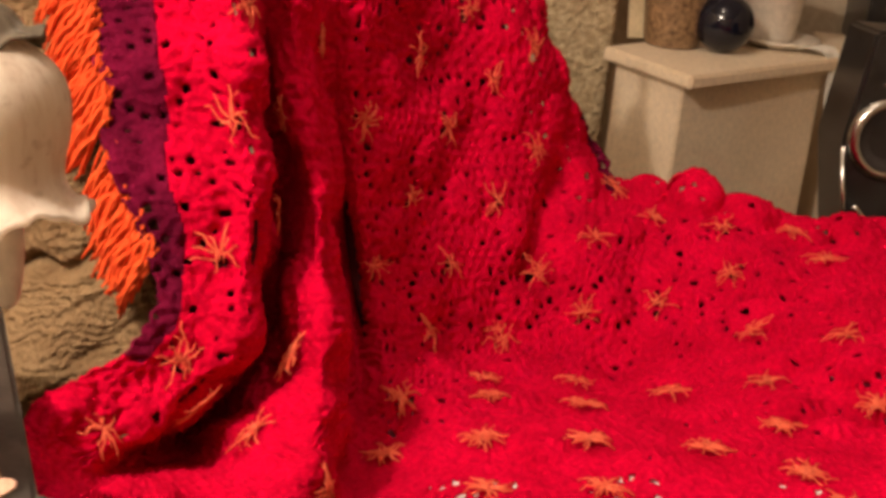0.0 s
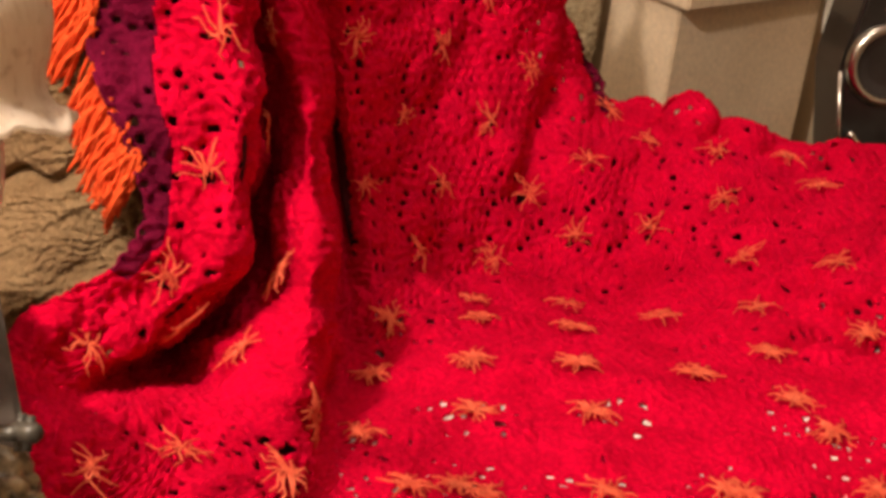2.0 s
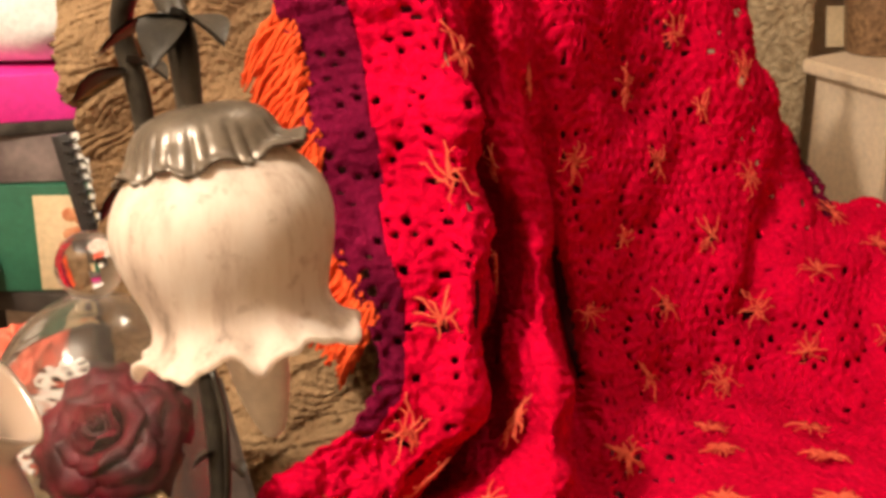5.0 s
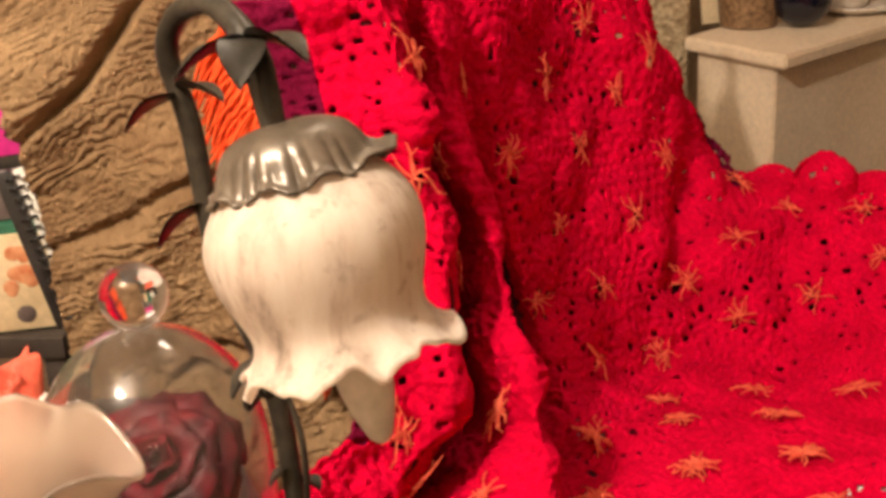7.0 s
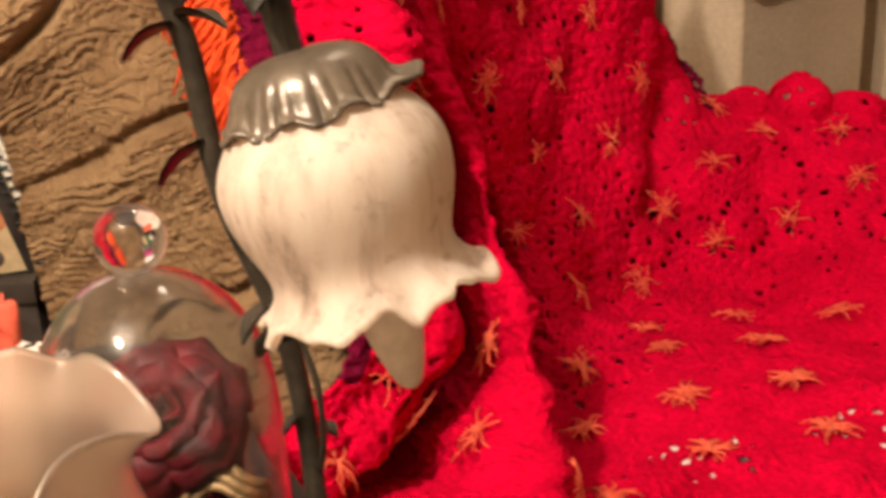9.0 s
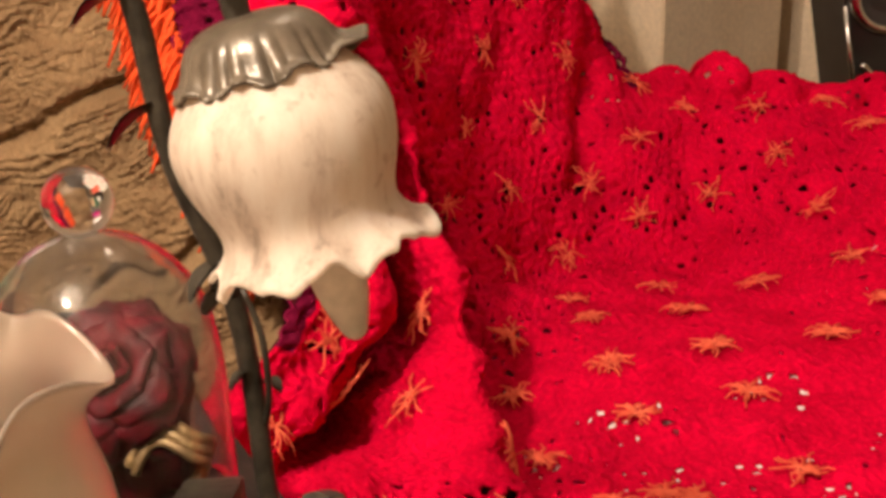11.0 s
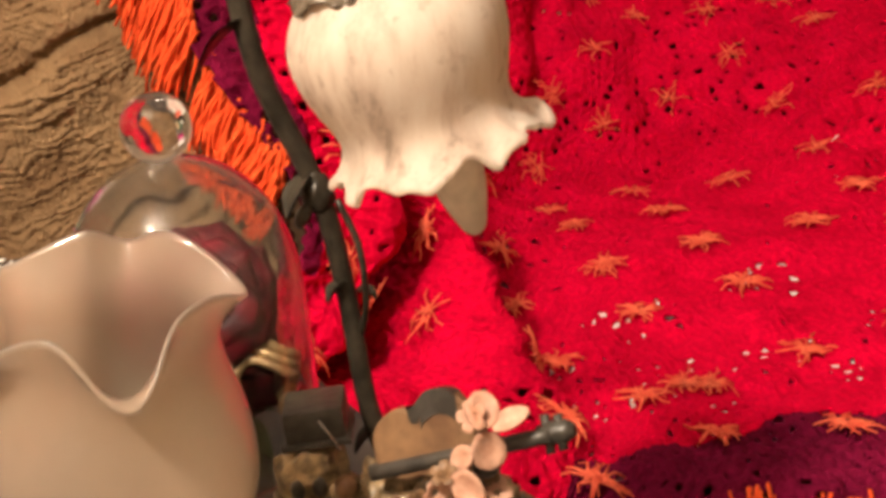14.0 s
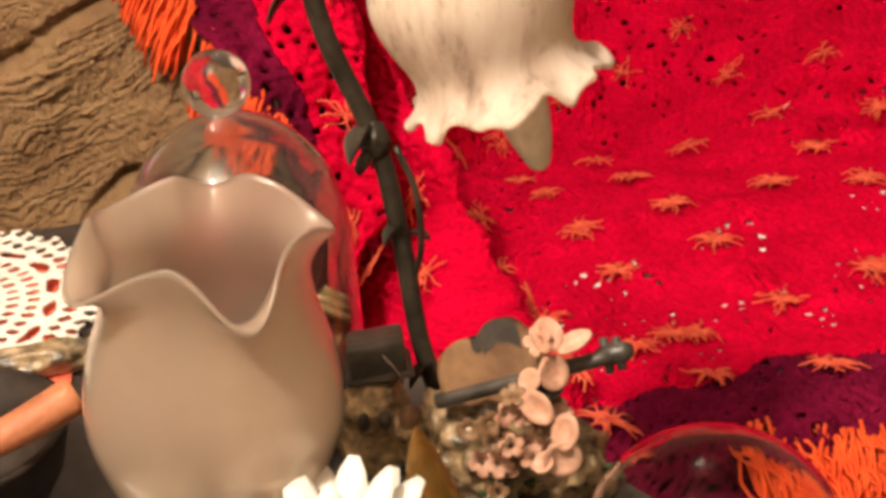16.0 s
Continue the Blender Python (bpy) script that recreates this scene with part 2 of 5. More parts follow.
def tube(points, radii, sides=10, close=True):
    """Verts and faces of a tapered tube along a smooth line."""
    P = [Vector(p) for p in points]
    verts, faces = [], []
    up = Vector((0.31, 0.17, 0.93)).normalized()
    for i, p in enumerate(P):
        d = (P[min(i + 1, len(P) - 1)] - P[max(i - 1, 0)]).normalized()
        a = d.cross(up)
        if a.length < 1e-3:
            a = d.cross(Vector((1, 0, 0)))
        a.normalize()
        b = d.cross(a)
        up = (up - d * up.dot(d)) if (up - d * up.dot(d)).length > 1e-3 else up
        r = radii[i] if hasattr(radii, "__len__") else radii
        for k in range(sides):
            w = 2 * math.pi * k / sides
            verts.append(p + a * (r * math.cos(w)) + b * (r * math.sin(w)))
    for i in range(len(P) - 1):
        for k in range(sides):
            q = (k + 1) % sides
            faces.append((i * sides + k, i * sides + q, (i + 1) * sides + q, (i + 1) * sides + k))
    if close:
        faces.append(tuple(range(sides - 1, -1, -1)))
        faces.append(tuple((len(P) - 1) * sides + k for k in range(sides)))
    return verts, faces


def spline(points, n):
    """A Catmull-Rom line through points, n samples."""
    P = np.array(points, float)
    P = np.vstack([2 * P[0] - P[1], P, 2 * P[-1] - P[-2]])
    out = []
    for s in np.linspace(0, len(P) - 3 - 1e-9, n):
        i, f = int(s), s - int(s)
        a, b, c, d = P[i : i + 4]
        out.append(0.5 * (2 * b + (c - a) * f + (2 * a - 5 * b + 4 * c - d) * f * f + (3 * b - a - 3 * c + d) * f**3))
    return np.array(out)


def revolve(profile, sides=48, wave=None):
    """Verts and faces of a turned form; profile rows are (radius, height); wave(angle, i) gives a radius factor and a lift."""
    verts, faces = [], []
    n = len(profile)
    for i, (r, z) in enumerate(profile):
        for k in range(sides):
            w = 2 * math.pi * k / sides
            f, up = wave(w, i / (n - 1)) if wave else (1.0, 0.0)
            verts.append((r * f * math.cos(w), r * f * math.sin(w), z + up))
    for i in range(n - 1):
        for k in range(sides):
            q = (k + 1) % sides
            faces.append((i * sides + k, i * sides + q, (i + 1) * sides + q, (i + 1) * sides + k))
    return verts, faces


def joined(pieces):
    verts, faces = [], []
    for v, f in pieces:
        o = len(verts)
        verts += list(v)
        faces += [tuple(o + i for i in q) for q in f]
    return verts, faces


def moved(vf, m):
    return [m @ Vector(v) for v in vf[0]], vf[1]


def lumpy(radii, place, seed, amount=0.25, scale=2.0, turn=(0, 0, 0), sub=3):
    bm = bmesh.new()
    bmesh.ops.create_icosphere(bm, subdivisions=sub, radius=1)
    for q in bm.verts:
        c = q.co.copy()
        q.co = Vector((radii[0] * c.x, radii[1] * c.y, radii[2] * c.z)) * (1 + amount * noise.noise(c * scale + Vector((seed, 2 * seed, 0))))
    bmesh.ops.transform(bm, matrix=pose(*place, *turn), verts=bm.verts)
    v = [q.co.copy() for q in bm.verts]
    bm.verts.index_update()
    f = [tuple(q.index for q in g.verts) for g in bm.faces]
    bm.free()
    return v, f


# ---------------------------------------------------------------- the room
def room():
    for name, size, place, mat in (
        ("floor", (4.6, 5.6, 0.1), (0.2, 0.6, -0.05), FLOORING),
        ("wall_north", (4.6, 0.12, 2.7), (0.2, 3.3, 1.25), PLASTER),
        ("wall_south", (4.6, 0.12, 2.7), (0.2, -2.1, 1.25), PLASTER),
        ("wall_west", (0.12, 5.28, 2.7), (-2.0, 0.6, 1.25), PLASTER),
        ("wall_east", (0.12, 5.28, 2.7), (2.4, 0.6, 1.25), PLASTER),
        ("ceiling", (4.6, 5.6, 0.1), (0.2, 0.6, 2.65), WHITEWASH),
    ):
        ob = part(name, box_bm(size, place, 0), mat, smooth=False)
        tagged(ob, "plain warm beige " + name.split("_")[0] + " of the living room", name.split("_")[0], kind="structure")


room()

# ---------------------------------------------------------------- the crocheted blanket
# Fold profiles from the top of the drape down over the seat to the front hem.
FOLDS = []


def fold(*points):
    """One line down the cloth; past its last point the hem hangs free in front."""
    x, y, z = points[-1]
    FOLDS.append(points + ((x, y - 0.035, z - 0.13),))


# left hem, hanging over the arm
fold((-.352, 1.100, 1.054), (-.316, 1.060, .924), (-.275, 1.000, .811), (-.210, .950, .734), (-.184, .900, .673), (-.270, .780, .621), (-.263, .700, .620), (-.199, .620, .627), (-.169, .550, .624), (-.2, .50, .60))
# seam between border and red field
fold((-.272, 1.100, 1.061), (-.238, 1.070, .928), (-.203, 1.020, .812), (-.182, .970, .729), (-.171, .910, .653), (-.236, .800, .616), (-.239, .710, .612), (-.177, .630, .619), (-.143, .560, .611), (-.16, .50, .59))
# crest of the arm
fold((-.220, 1.100, 1.066), (-.190, 1.075, .932), (-.157, 1.030, .814), (-.138, .995, .733), (-.155, .920, .630), (-.205, .830, .598), (-.224, .740, .585), (-.146, .660, .594), (-.108, .600, .584), (-.12, .51, .57))
# lip of the first fold
fold((-0.167, 1.120, 1.069), (-0.138, 1.080, 0.937), (-0.111, 1.050, 0.814), (-0.100, 1.010, 0.726), (-0.112, 0.950, 0.623), (-0.172, 0.860, 0.567), (-0.205, 0.780, 0.552), (-0.147, 0.720, 0.570), (-0.094, 0.650, 0.566), (-0.09, 0.52, 0.555))
# first hollow
fold((-0.187, 1.300, 1.047), (-0.172, 1.290, 0.890), (-0.148, 1.280, 0.741), (-0.136, 1.250, 0.632), (-0.137, 1.180, 0.521), (-0.189, 1.080, 0.472), (-0.206, 1.000, 0.456), (-0.115, 0.800, 0.548), (-0.054, 0.700, 0.547), (-0.06, 0.53, 0.55))
# second fold
fold((-0.144, 1.300, 1.051), (-0.120, 1.260, 0.902), (-0.075, 1.190, 0.777), (-0.047, 1.120, 0.692), (-0.018, 1.020, 0.626), (-0.003, 0.930, 0.585), (0.005, 0.840, 0.564), (0.006, 0.760, 0.558), (0.029, 0.680, 0.548), (-0.02, 0.54, 0.545))
# second hollow
fold((-0.133, 1.420, 1.039), (-0.118, 1.430, 0.868), (-0.094, 1.440, 0.701), (-0.079, 1.430, 0.573), (-0.047, 1.360, 0.470), (-0.011, 1.220, 0.436), (0.006, 1.050, 0.438), (0.037, 0.870, 0.474), (0.063, 0.740, 0.501), (0.02, 0.55, 0.54))
# back of the seat, from the hollow to the corner
fold((-.085, 1.500, 1.035), (-.068, 1.470, .865), (-.055, 1.430, .708), (-.035, 1.410, .587), (.015, 1.330, .493), (.044, 1.220, .453), (.054, 1.130, .425), (.071, .900, .461), (.090, .750, .492), (.05, .56, .535))
fold((.010, 1.720, 1.020), (.014, 1.680, .831), (.044, 1.630, .661), (.073, 1.562, .526), (.117, 1.520, .403), (.142, 1.350, .421), (.173, 1.151, .456), (.188, 1.016, .448), (.190, .780, .478), (.147, .57, .54))
fold((.089, 1.850, 1.014), (.133, 1.800, .820), (.193, 1.770, .638), (.206, 1.680, .519), (.230, 1.600, .393), (.238, 1.420, .410), (.311, 1.164, .463), (.330, 1.046, .456), (.345, .820, .462), (.27, .555, .52))
fold((.146, 1.950, 1.009), (.190, 1.950, .796), (.314, 1.950, .581), (.313, 1.720, .529), (.339, 1.610, .374), (.341, 1.450, .401), (.440, 1.160, .465), (.477, 1.044, .462), (.490, .830, .460), (.38, .55, .51))
# the sheet turns round the back here
fold((0.075, 2.050, 0.991), (0.114, 2.050, 0.767), (0.398, 1.970, 0.570), (0.403, 1.840, 0.548), (.430, 1.600, .410), (.437, 1.400, .430), (.505, 1.180, .470), (.540, 1.052, .466), (.550, .840, .462), (.44, .575, .505))
# low ridge beside the corner
fold((.486, 2.150, .527), (.476, 2.050, .562), (.487, 1.930, .579), (.515, 1.815, .563), (.521, 1.580, .454), (.533, 1.350, .460), (.570, 1.200, .475), (.600, 1.060, .470), (.610, .850, .465), (.50, .60, .50))
fold((.755, 2.100, .519), (.735, 2.000, .545), (.717, 1.900, .560), (.687, 1.750, .553), (.674, 1.469, .532), (.695, 1.330, .491), (.730, 1.180, .485), (.750, 1.050, .485), (.760, .850, .490), (.65, .65, .52))
fold((1.035, 2.100, .544), (1.004, 2.000, .569), (.975, 1.900, .583), (.923, 1.700, .588), (.872, 1.450, .562), (.853, 1.250, .544), (.848, 1.120, .556), (.841, 1.000, .564), (.834, .880, .554), (.80, .68, .55))


def catmull(P, s):
    """Samples a control array along its first axis at the parameters s."""
    n = len(P)
    P = np.concatenate([[2 * P[0] - P[1]], P, [2 * P[-1] - P[-2]]])
    i = np.clip(s.astype(int), 0, n - 2)
    f = (s - i).reshape((-1,) + (1,) * (P.ndim - 1))
    a, b, c, d = P[i], P[i + 1], P[i + 2], P[i + 3]
    return 0.5 * (2 * b + (c - a) * f + (2 * a - 5 * b + 4 * c - d) * f * f + (3 * b - a - 3 * c + d) * f**3)


def even(P, axis, step):
    """Parameters along an axis of a surface, spaced by about step metres on the mean line."""
    lengths = np.linalg.norm(np.diff(P, axis=axis), axis=2).mean(axis=1 - axis)
    run = np.concatenate([[0], np.cumsum(lengths)])
    m = int(run[-1] / step)
    return np.interp(np.linspace(0, run[-1], m), run, np.arange(len(run)))


def cloth(step):
    net = np.array(FOLDS)
    rough = catmull(net, np.linspace(0, len(net) - 1, 140))
    rough = catmull(rough.transpose(1, 0, 2), np.linspace(0, net.shape[1] - 1, 110)).transpose(1, 0, 2)
    su = even(rough, 0, step) * (len(net) - 1) / 139
    sv = even(rough, 1, step) * (net.shape[1] - 1) / 109
    S = catmull(net, su)
    S = catmull(S.transpose(1, 0, 2), sv).transpose(1, 0, 2)
    return S, su, sv


def normals(S):
    n = np.cross(np.gradient(S, axis=0), np.gradient(S, axis=1))
    n /= np.linalg.norm(n, axis=2, keepdims=True) + 1e-9
    return -n


def lattice(shape, rng, cells):
    """Smooth random field of a given number of cells along each axis."""
    g = rng.standard_normal((cells[0] + 4, cells[1] + 4))
    a = catmull(g, np.linspace(1, cells[0] + 1, shape[0]))
    return catmull(a.T, np.linspace(1, cells[1] + 1, shape[1])).T


# where the motifs meet and yarn ends are knotted
ARM_SPOTS = ((-0.16, 1.09, 0.99), (-0.14, 1.05, 0.87), (-0.14, 0.99, 0.73), (-0.16, 0.91, 0.63), (-0.22, 0.81, 0.58), (-0.12, 1.24, 0.83), (-0.12, 1.13, 0.73), (-0.15, 0.92, 0.58), (-0.07, 0.92, 0.54), (-0.12, 0.58, 0.60), (-0.07, 0.69, 0.56))
BACK_SPOTS = ((-0.11, 1.36, 0.90), (-0.02, 1.61, 0.85), (0.09, 1.74, 0.79), (-0.06, 1.44, 0.78), (0.04, 1.64, 0.73), (0.17, 1.77, 0.67), (-0.00, 1.52, 0.65), (0.12, 1.68, 0.60), (-0.03, 1.40, 0.57), (0.07, 1.55, 0.53), (0.20, 1.67, 0.49), (0.05, 1.43, 0.46), (0.04, 1.74, 0.90), (0.14, 1.82, 0.83))
RIDGE_SPOTS = ((0.16, 1.58, 0.40), (0.15, 1.39, 0.42), (0.29, 1.44, 0.40), (0.43, 1.40, 0.42), (0.39, 1.84, 0.55), (0.51, 1.80, 0.57), (0.63, 1.82, 0.56), (0.67, 1.72, 0.56), (0.41, 1.68, 0.47), (0.53, 1.71, 0.51), (0.29, 1.65, 0.44), (0.56, 1.56, 0.47), (0.67, 1.46, 0.54), (0.56, 1.40, 0.46), (0.29, 1.74, 0.52), (0.32, 1.93, 0.57))
SEAT_SPOTS = ((-0.04, 1.04, 0.58), (0.05, 1.22, 0.46), (0.17, 1.30, 0.43), (0.30, 1.31, 0.44), (0.05, 1.11, 0.43), (0.17, 1.13, 0.47), (0.31, 1.15, 0.47), (0.46, 1.17, 0.47), (0.58, 1.13, 0.47), (0.19, 1.02, 0.45), (0.33, 1.05, 0.45), (0.56, 1.25, 0.49), (0.70, 1.32, 0.48), (0.62, 1.06, 0.47))
HEM_SPOTS = ((0.03, 0.69, 0.55), (0.07, 0.92, 0.47), (0.01, 0.83, 0.53), (0.14, 0.80, 0.47), (0.22, 0.82, 0.47), (0.35, 0.88, 0.45), (0.50, 0.92, 0.45), (0.65, 0.95, 0.47), (0.18, 0.67, 0.51), (0.31, 0.68, 0.49), (0.19, 0.83, 0.47), (0.48, 0.92, 0.46), (0.04, 0.60, 0.53))
SPOTS = ARM_SPOTS + BACK_SPOTS + RIDGE_SPOTS + SEAT_SPOTS + HEM_SPOTS


def near_line(S, points):
    """Distance of each place of a surface from a line of points."""
    best = np.full(S.shape[:2], 9.0)
    for p, q in zip(points[:-1], points[1:]):
        p, d = np.array(p), np.array(q) - np.array(p)
        f = np.clip(((S - p) @ d) / (d @ d), 0, 1)[..., None]
        best = np.minimum(best, np.linalg.norm(S - p - f * d, axis=2))
    return best


def motif_centres(S):
    """Round motifs lie midway between neighbouring knots; the rest is filled evenly."""
    rough = S[::6, ::6].reshape(-1, 3)
    knots = np.array([rough[np.argmin(((rough - p) ** 2).sum(1))] for p in SPOTS])
    found = []
    gap = np.linalg.norm(knots[:, None] - knots[None], axis=2)
    pairs = [(abs(gap[i, j] - 0.14), i, j) for i in range(len(knots)) for j in range(i) if 0.10 < gap[i, j] < 0.19]
    for _, i, j in sorted(pairs):
        c = (knots[i] + knots[j]) / 2
        c = rough[np.argmin(((rough - c) ** 2).sum(1))]
        if np.linalg.norm(knots - c, axis=1).min() > 0.05 and all(np.linalg.norm(c - f) > 0.105 for f in found):
            found.append(c)
    free = np.minimum(np.linalg.norm(rough[:, None] - knots[None], axis=2).min(1) / 0.054, np.linalg.norm(rough[:, None] - np.array(found)[None], axis=2).min(1) / 0.106)
    while free.max() > 1:
        c = rough[np.argmax(np.where(free > 1, -free, -99) if free.max() < 1.6 else free)]
        found.append(c)
        free = np.minimum(free, np.linalg.norm(rough - c, axis=1) / 0.106)
    return np.array(found), knots


def blanket():
    rng = np.random.default_rng(4)
    S, su, sv = cloth(0.0029)
    N = normals(S)
    U, V = np.meshgrid(su, sv, indexing="ij")
    shape = U.shape
    # arc lengths across and down the cloth
    lu = np.concatenate([np.zeros((1, S.shape[1])), np.cumsum(np.linalg.norm(np.diff(S, axis=0), axis=2), 0)])
    lv = np.concatenate([np.zeros((S.shape[0], 1)), np.cumsum(np.linalg.norm(np.diff(S, axis=1), axis=2), 1)], 1)
    at = lambda line, value: int(np.argmin(abs(line - value)))
    A = np.where(U < 3.6, lu - lu[at(su, 2)], np.where(U < 6, lu - lu[at(su, 5)], lu - lu[at(su, 8)]))
    B = np.where(V < 4.5, lv - lv[:, at(sv, 2.5)][:, None], lv - lv[:, at(sv, 7)][:, None])
    A = A + 0.005 * lattice(shape, rng, (30, 30)) + 0.0025 * lattice(shape, rng, (110, 90))
    B = B + 0.005 * lattice(shape, rng, (40, 40)) + 0.0025 * lattice(shape, rng, (110, 90))
    # polar place of every stitch within its motif
    centres, knots = motif_centres(S)
    R, W = np.full(shape, 9.0), np.zeros(shape)
    for c in centres:
        i, j = np.unravel_index(np.argmin(((S - c) ** 2).sum(2)), shape)
        e = S[min(i + 1, shape[0] - 1), j] - S[i - 1, j]
        e = e / np.linalg.norm(e)
        f = np.cross(N[i, j], e)
        d = S - c
        far = np.linalg.norm(d, axis=2)
        nearer = far < R
        R = np.where(nearer, far, R)
        W = np.where(nearer, np.arctan2(d @ f, d @ e), W)
    K = np.full(shape, 9.0)
    for k in knots:
        K = np.minimum(K, np.linalg.norm(S - k - np.array((0, 0, -0.008)), axis=2))
    R = R + 0.0012 * lattice(shape, rng, (90, 90))
    # the net between the motifs: staggered small openings
    pitch = 0.0215
    row = np.floor(B / (pitch * 0.87) + 0.5)
    x = (A / pitch + 0.5 * (row % 2)) % 1 - 0.5
    net = np.hypot(x * pitch, (B / (pitch * 0.87) - row) * pitch * 0.87)
    seat = np.clip((V - 5.2) / 0.8, 0, 1) * np.clip((U - 4.5) / 1.0, 0, 1)
    keep = lattice(shape, rng, (150, 130)) - 1.5 * seat
    size = 0.0054 - 0.0013 * (U < 3.6) - 0.0006 * (U > 8) + 0.0014 * lattice(shape, rng, (90, 80)) - 0.0014 * seat
    ring = np.hypot((R - 0.042), R * ((W * 13 / (2 * np.pi)) % 1 - 0.5) * 2 * np.pi / 13)
    outside = R > 0.051
    holes = R < 0.0064 - 0.0015 * seat
    holes |= (ring < size) & (keep > -0.9 + 0.7 * (U > 8))
    holes |= outside & (net < size) & (keep > 0.30 - 0.5 * (U < 3.6) + 0.3 * (U > 8))
    holes |= (K < 0.009) & (keep > -0.9)
    # on the seat the sheet shows through beside the knots
    holes |= (seat > 0.5) & (K < 0.080) & (net < 0.0074) & (lattice(shape, rng, (150, 130)) > 0.50 + 9 * np.clip(K - 0.045, 0, 1)) & (V > 6.6) & (V < 8.4)
    holes &= ~((U > 3.25) & (U < 6.6) & (V < 7.2))
    holes &= ~((U < 2.6) & (V > 4.2))
    holes |= (V > 8.35) & (U > 5.5) & (net < 0.0050) & (keep + 1.5 * seat > -0.2)
    # raised rounds of stitches on a motif, sunken openings in the net, and fuzz
    disc = np.clip((0.040 - R) / 0.006, 0, 1)
    stitch = disc * (0.0010 * np.cos(R * 2 * np.pi / 0.0145) + 0.0016 * np.cos(13 * W) * np.clip(R / 0.03, 0, 1)) + 0.0095 * np.clip(1 - (R / 0.044) ** 2, 0, 1)
    calm = 1 - 0.8 * seat * (V < 8.3)
    stitch = stitch - calm * (0.0070 * outside * np.exp(-((net / 0.0060) ** 2)) + 0.0090 * np.exp(-((ring / 0.0058) ** 2)) + 0.003 * np.exp(-((R / 0.007) ** 2)))
    fuzz = 0.00035 * rng.standard_normal(shape) + 0.0008 * lattice(shape, rng, (shape[0] // 3, shape[1] // 3))
    soft = 0.0085 * lattice(shape, rng, (22, 18)) * np.clip((7.5 - V) / 2, 0.25, 1)
    soft = np.maximum(soft, -0.007) * (1 - 0.9 * seat)
    lump = 0.028 * np.exp(-(((U - 13.1) / 0.35) ** 2 + ((V - 4.55) / 0.3) ** 2))
    # gathers: the deep corner beside the back, two creases on the ridge
    pit = -0.040 * np.exp(-((near_line(S, [(0.25, 1.83, 0.62), (0.228, 1.77, 0.588), (0.212, 1.71, 0.55), (0.212, 1.65, 0.50)]) / 0.033) ** 2))
    pit = pit + 0.012 * np.exp(-((near_line(S, [(0.29, 1.80, 0.58), (0.27, 1.74, 0.55), (0.255, 1.68, 0.50)]) / 0.026) ** 2))
    for line, deep in (([(0.58, 1.44, 0.472), (0.63, 1.46, 0.50)], 0.024), ([(0.575, 1.27, 0.48), (0.64, 1.315, 0.465), (0.70, 1.30, 0.495)], 0.022)):
        pit = pit - deep * np.exp(-((near_line(S, line) / 0.013) ** 2)) + 0.5 * deep * np.exp(-((near_line(S, [(a, b + 0.035, c) for a, b, c in line]) / 0.024) ** 2))
    D = S + N * (stitch + fuzz + soft + lump + pit)[..., None]
    # round puffs along the low ridge
    puffs = np.zeros(shape)
    for x, y, wide, high in ((0.385, 1.945, 0.042, 0.024), (0.468, 1.90, 0.050, 0.050), (0.565, 1.885, 0.052, 0.032), (0.655, 1.85, 0.046, 0.018), (0.745, 1.87, 0.05, 0.018), (0.84, 1.86, 0.05, 0.02)):
        d = np.hypot(S[..., 0] - x, (S[..., 1] - y) * 0.8) / wide
        puffs = np.maximum(puffs, high * np.sqrt(np.clip(1 - d * d, 0, 1)) * (U > 10.3))
    D = D + puffs[..., None] * np.array((0, -0.45, 0.89))
    m, n = shape
    q = np.arange(m * n).reshape(m, n)
    quads = np.stack([q[:-1, :-1], q[:-1, 1:], q[1:, 1:], q[1:, :-1]], -1)
    mid = lambda F: (F[:-1, :-1] + F[1:, 1:]) / 2
    solid = (holes[:-1, :-1].astype(int) + holes[1:, 1:] + holes[1:, :-1] + holes[:-1, 1:]) < 3
    border = (mid(U) < 1.0 + 0.10 * mid(lattice(shape, rng, (14, 14)))) & (mid(V) < 4.35) | (mid(V) > 8.45 + 0.12 * mid(lattice(shape, rng, (14, 14)))) & (mid(U) > 5.5)
    cut = (mid(U) > 10.12) & (mid(U) < 12.05) & (mid(V) < 1.95) | (mid(U) >= 12.05) & (mid(V) < 1.0)
    solid &= ~cut
    border |= (abs(mid(U) - 10.0) < 0.13) & (mid(V) < 2.15)
    body = empty("crocheted_blanket")
    tagged(body, "red crocheted blanket with purple border and orange fringe over the seat", "blanket")
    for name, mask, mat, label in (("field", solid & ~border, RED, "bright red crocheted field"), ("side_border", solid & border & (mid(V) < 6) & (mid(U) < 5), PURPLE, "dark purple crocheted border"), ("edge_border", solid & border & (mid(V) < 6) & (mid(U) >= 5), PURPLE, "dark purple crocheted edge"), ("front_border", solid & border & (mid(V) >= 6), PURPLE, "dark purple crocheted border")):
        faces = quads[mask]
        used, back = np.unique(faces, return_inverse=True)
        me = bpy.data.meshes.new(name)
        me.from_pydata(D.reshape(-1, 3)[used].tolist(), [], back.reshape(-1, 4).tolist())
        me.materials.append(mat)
        me.shade_smooth()
        ob = new(name, me)
        ob.parent, ob["label"] = body, label
        sol = ob.modifiers.new("thickness", "SOLIDIFY")
        sol.thickness, sol.offset = 0.0035, -1
    return body, S, N, su, sv, ((D - S) * N).sum(2)


BLANKET, CLOTH, CLOTH_N, CLOTH_U, CLOTH_V, RISE = blanket()


